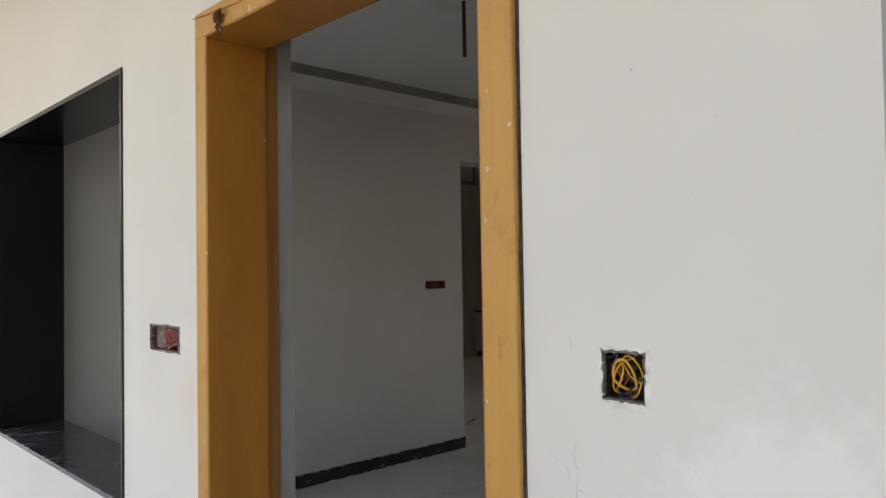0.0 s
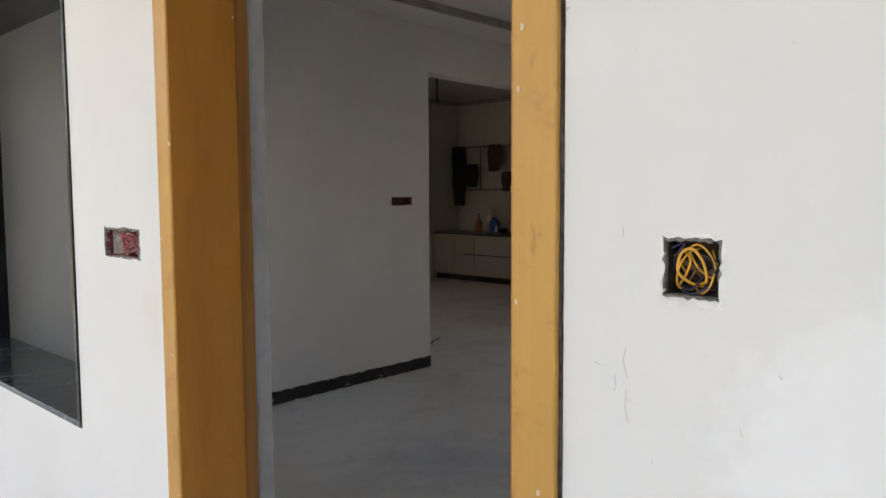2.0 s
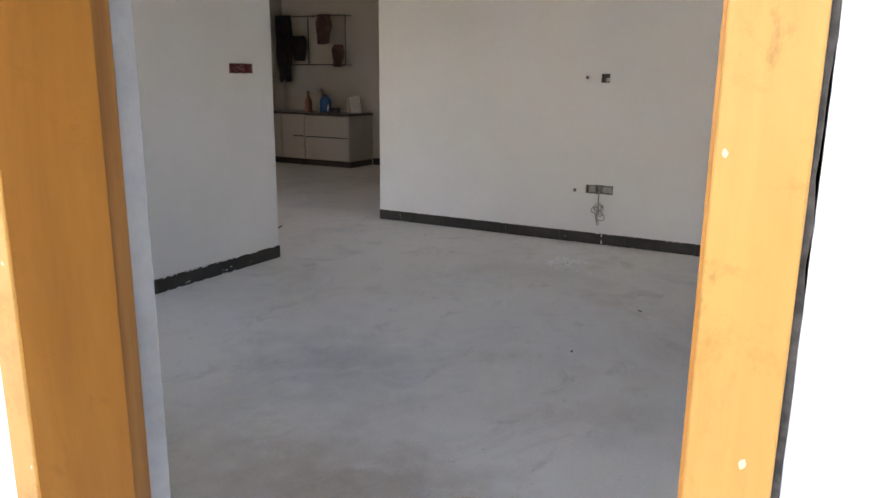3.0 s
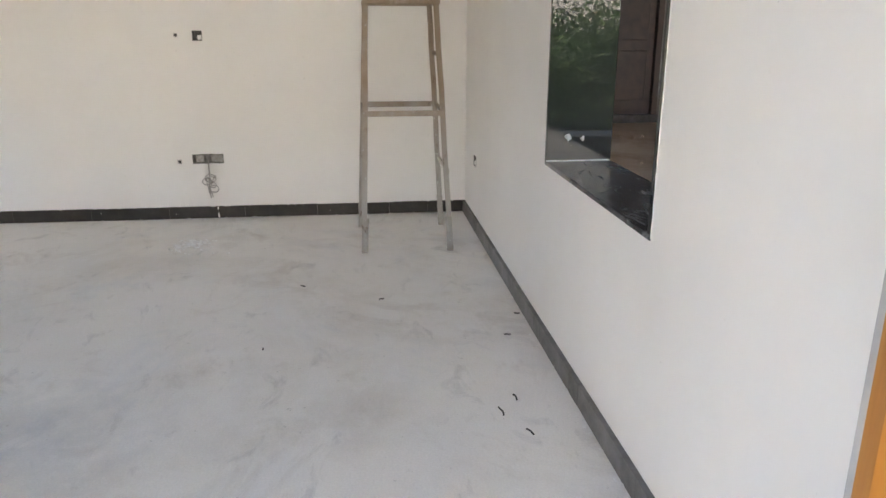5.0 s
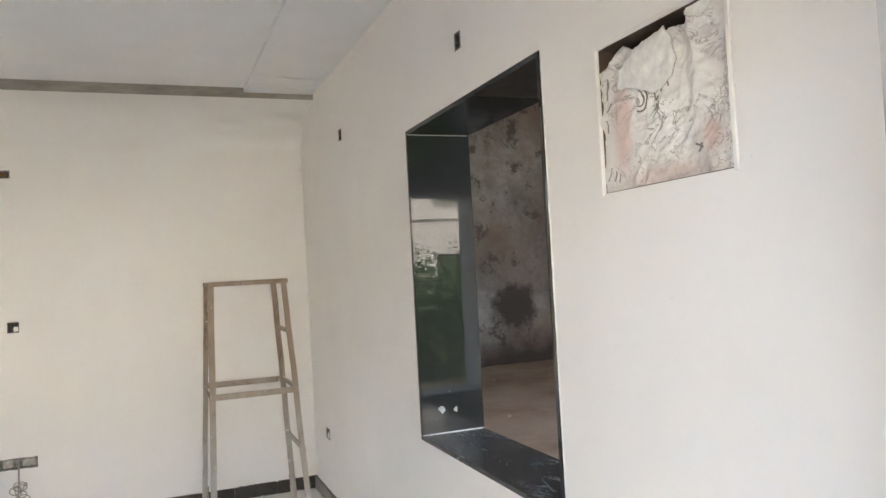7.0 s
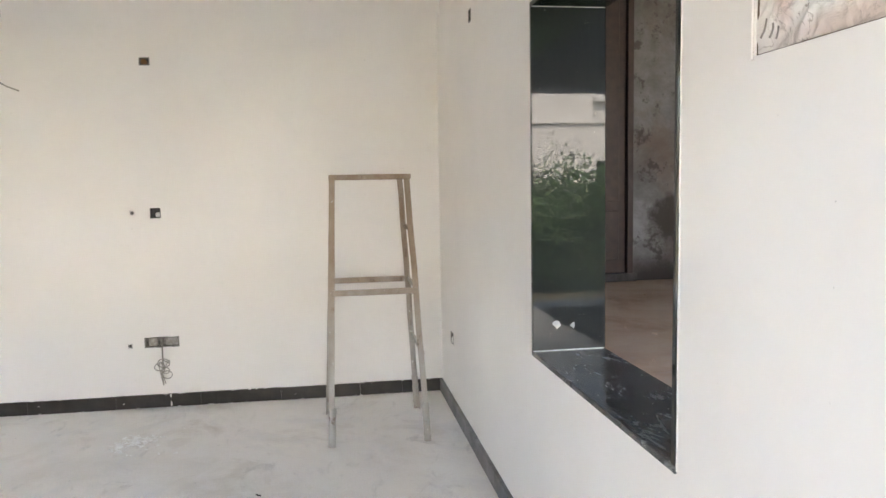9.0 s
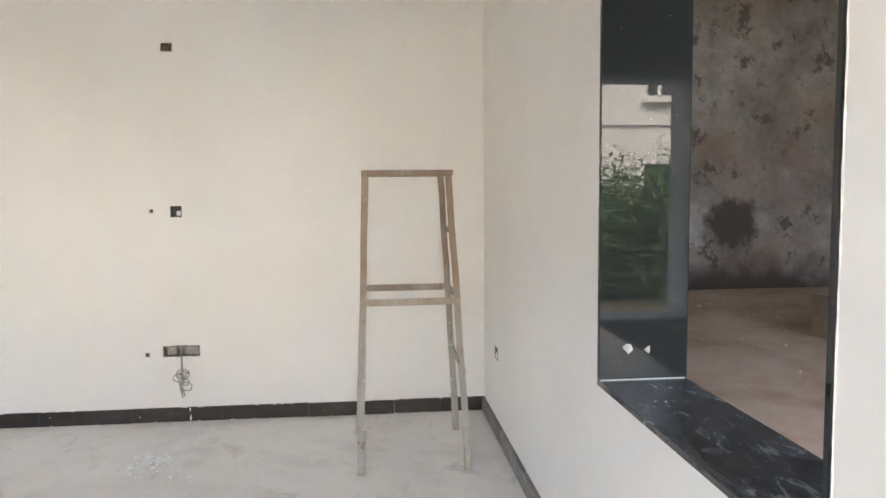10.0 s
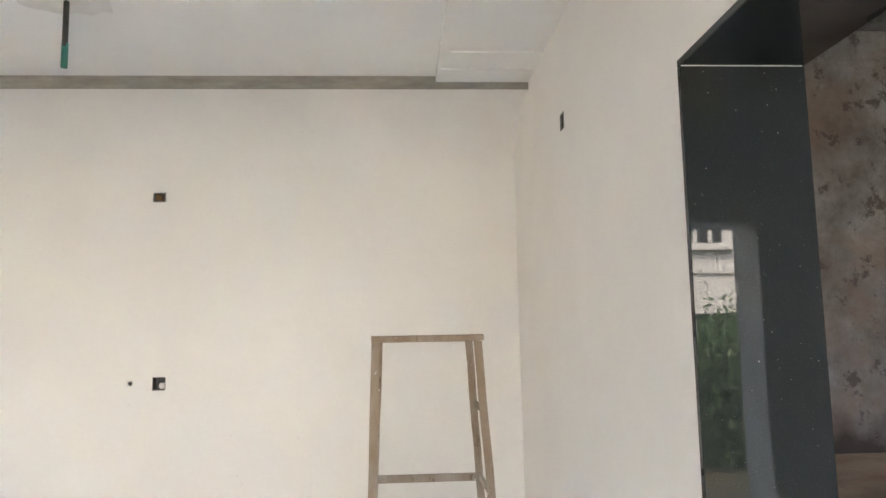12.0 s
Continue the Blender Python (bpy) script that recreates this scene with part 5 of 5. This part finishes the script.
vessel("pot", "dark cooking pot on a kitchen worktop", "pot", ROD_DARK, 8.27, 6.84, [(0.05, 0), (0.06, 0.01), (0.06, 0.07), (0.064, 0.075)])
for k in range(4):
    ob = thing("tile_sheet", "grey tile leaning against a kitchen wall", "tile", (8.45 + 0.03 * k, 6.51 + 0.06 * k, 0.772), "leaning tiles")
    part("slab", block(-0.006, 0.006, 0, 0.16, 0, 0.26 - 0.02 * k, 0.002), (PATCH, CARDBOARD)[k % 2].mat, ob)
    ob.rotation_euler = (radians(-12 + 5 * k), radians(14), radians(20))
tagged(part("wall_hook", tube([(8.64, 6.87, 2.49), (8.61, 6.87, 2.48), (8.6, 6.87, 2.45), (8.61, 6.87, 2.42)], 0.012, 6), ROD_DARK.mat), "dark hook on a kitchen wall", "hook")
tagged(part("debris_scrap", tube(smooth_line([(4.05, 4.35, 0.006), (4.12, 4.42, 0.012), (4.2, 4.46, 0.006), (4.3, 4.5, 0.008)]), 0.006, 5), TWIG.mat), "dark strip of scrap lying on a cement floor", "debris")

# ---- hall behind the granite opening ----
hall_door = tagged(new("door_2"), "closed dark brown wooden door in a stained wall", "door", kind="structure")
part("frame", carve((10.26, 10.42, -3.64, -2.74, 0.10, 4.30), [(10.0, 11.0, -3.56, -2.82, 0.0, 4.22)]), BROWN_FRAME.mat, hall_door)
part("leaf", block(10.36, 10.40, -3.56, -2.82, 0.10, 4.22, 0.004), BROWN_FRAME.mat, hall_door)
part("panel", block(10.345, 10.3595, -3.46, -2.92, 0.30, 1.02, 0.01), BROWN_FRAME.mat, hall_door)
part("panel", block(10.345, 10.3595, -3.46, -2.92, 1.16, 4.1, 0.01), BROWN_FRAME.mat, hall_door)
part("threshold", block(10.24, 10.53, -3.7, -2.7, -0.02, 0.099, 0.006), MOULD.mat, hall_door, "grey cement threshold")

m = Mat("brown_carton", (0.24, 0.18, 0.13), 0.9)
m.color(m.ramp(m.noise(5, 6, 0.65), (0.35, (0.17, 0.125, 0.09)), (0.65, (0.29, 0.225, 0.165))))
BROWN_CARTON = m.bump(m.noise(30, 3), 0.1, 0.003)
carton = thing("cardboard_box", "dusty brown open cardboard box on an earth floor", "box", (6.95, -3.84, -0.02))
carton.rotation_euler = (0, 0, radians(8))
part("body", carve((-0.32, 0.22, -0.3, 0.3, 0, 0.40), [(-0.31, 0.21, -0.29, 0.29, 0.01, 1)]), BROWN_CARTON.mat, carton)
ob = part("flap", block(-0.32, 0.22, 0.0, 0.20, -0.004, 0.0, 0.001), BROWN_CARTON.mat, carton)
ob.location, ob.rotation_euler = (0, 0.3, 0.40), (radians(-82), 0, 0)
ob = part("flap", block(-0.32, 0.22, -0.20, 0.0, -0.004, 0.0, 0.001), BROWN_CARTON.mat, carton)
ob.location, ob.rotation_euler = (0, 0.29, 0.402), (radians(6), 0, 0)
rng = random.Random(8)
bm = bmesh.new()
for k in range(160):
    x, y, s = rng.uniform(3.0, 10.2), rng.uniform(-6.0, -0.8), rng.uniform(0.006, 0.03)
    m4 = Matrix.Translation((x, y, -0.02 + s * 0.2)) @ Euler((rng.uniform(0, 1), rng.uniform(0, 1), rng.uniform(0, 6))).to_matrix().to_4x4() @ Matrix.Diagonal((s, s * 0.7, s * 0.45, 1))
    bmesh.ops.create_icosphere(bm, subdivisions=1, radius=1, matrix=m4)
tagged(part("rubble", bm, EARTH.mat), "small lumps of earth and mortar on a floor", "rubble", kind="stuff")

# ---- outdoors ----
bm = bmesh.new()
bmesh.ops.create_grid(bm, x_segments=1, y_segments=1, size=600)
for v in bm.verts:
    v.co.z = -0.18
structure("ground", bm, GROUND.mat, "grass and bare earth round the house", "ground")

house = thing("neighbour_house", "white plastered house with barred upper windows", "house", (-12.0, 0, -0.18))
windows = [(-6.77, -5.73), (-3.6, -2.64), (-0.7, 0.26), (2.2, 3.16)]
cuts = [(-0.5, 0.15, a, b, 3.66, 4.88) for a, b in windows]
part("wall", carve((-6.0, 0.0, -12.0, 9.0, 0, 5.1), cuts + [(-0.25, 0.15, -7.25, -5.72, -1, 2.12)]), HOUSE_WHITE.mat, house)
part("roof", block(-6.3, 0.5, -12.4, 9.4, 5.1, 5.3), HOUSE_WHITE.mat, house, "flat concrete roof with an overhang")
part("band", block(0.0, 0.06, -12.0, 9.0, 3.02, 3.14), HOUSE_WHITE.mat, house, "plaster band between storeys")
gate = part("door", block(-0.24, -0.18, -7.24, -5.73, 0.0, 2.11, 0.004), HOUSE_GATE.mat, house, "dark green metal door")
for k in range(4):
    part("door_rail", block(-0.179, -0.15, -7.2 + 0.37 * k, -7.16 + 0.37 * k, 0.05, 2.06, 0.003), HOUSE_GATE.mat, gate)
for a, b in windows:
    w = part("window", carve((-0.12, -0.06, a, b, 3.66, 4.88), [(-1, 1, a + 0.06, b - 0.06, 3.72, 4.82)]), HOUSE_WHITE.mat, house, "white window frame with bars")
    part("pane", block(-0.11, -0.10, a + 0.06, b - 0.06, 3.72, 4.82), HOUSE_GLASS.mat, w, "dark glass")
    part("sill", block(0.0, 0.16, a - 0.1, b + 0.1, 3.54, 3.66), HOUSE_WHITE.mat, w)
    for k in (1, 2):
        y = a + (b - a) * k / 3
        part("mullion", block(-0.098, -0.04, y - 0.045, y + 0.045, 3.72, 4.82), HOUSE_WHITE.mat, w)


def shrub(x, y, width, height, seed, leaves):
    rng2 = random.Random(seed)
    ob = thing("shrub", "dense green leafy shrub on open ground", "shrub", (x, y, -0.18), "shrubs before the house")
    stems = bmesh.new()
    tips = []
    for k in range(9):
        a = rng2.uniform(0, 2 * math.pi)
        r = rng2.uniform(0.25, 0.9) * width * 0.5
        tip = (r * math.cos(a), r * math.sin(a), height * rng2.uniform(0.55, 0.9))
        tips.append(tip)
        stems = merge(stems, tube(smooth_line([(0.05 * math.cos(a), 0.05 * math.sin(a), 0), (0.4 * tip[0], 0.4 * tip[1], tip[2] * 0.5), tip], 4), 0.014, 5))
    part("stems", stems, STRING.mat, ob, "thin brown stems")
    verts, faces = [], []
    for k in range(leaves):
        tip = tips[rng2.randrange(len(tips))]
        if rng2.random() < 0.3:
            c = Vector((tip[0] * 0.6, tip[1] * 0.6, height * rng2.uniform(0.1, 0.5)))
            spread = 0.30 * width
        else:
            c, spread = Vector(tip), 0.20 * width
        c = c + Vector((rng2.gauss(0, spread), rng2.gauss(0, spread), rng2.gauss(0, spread * 0.75)))
        if c.z < 0.03:
            continue
        long = rng2.uniform(0.035, 0.075)
        m3 = Euler((rng2.uniform(-1.2, 1.2), rng2.uniform(-1.2, 1.2), rng2.uniform(0, 6.28))).to_matrix()
        base = len(verts)
        for px, py, pz in ((-long, 0, 0), (0, -long * 0.42, 0.006), (long, 0, -0.01), (0, long * 0.42, 0.006)):
            verts.append(c + m3 @ Vector((px, py, pz)))
        faces.append((base, base + 1, base + 2, base + 3))
    mesh = bpy.data.meshes.new("crown")
    mesh.from_pydata([tuple(v) for v in verts], [], faces)
    mesh.materials.append(LEAF.mat)
    crown = new("crown", mesh)
    crown.parent = ob
    return ob


shrub(-5.2, -3.55, 1.5, 1.75, 1, 6500)
shrub(-5.6, -2.3, 1.5, 1.30, 2, 5000)
shrub(-6.4, -4.9, 1.7, 1.9, 3, 5000)
shrub(-6.0, -1.0, 1.6, 1.5, 4, 4000)
shrub(-7.2, -3.0, 1.8, 1.7, 5, 5000)
shrub(-6.2, 0.8, 1.6, 1.4, 6, 3500)
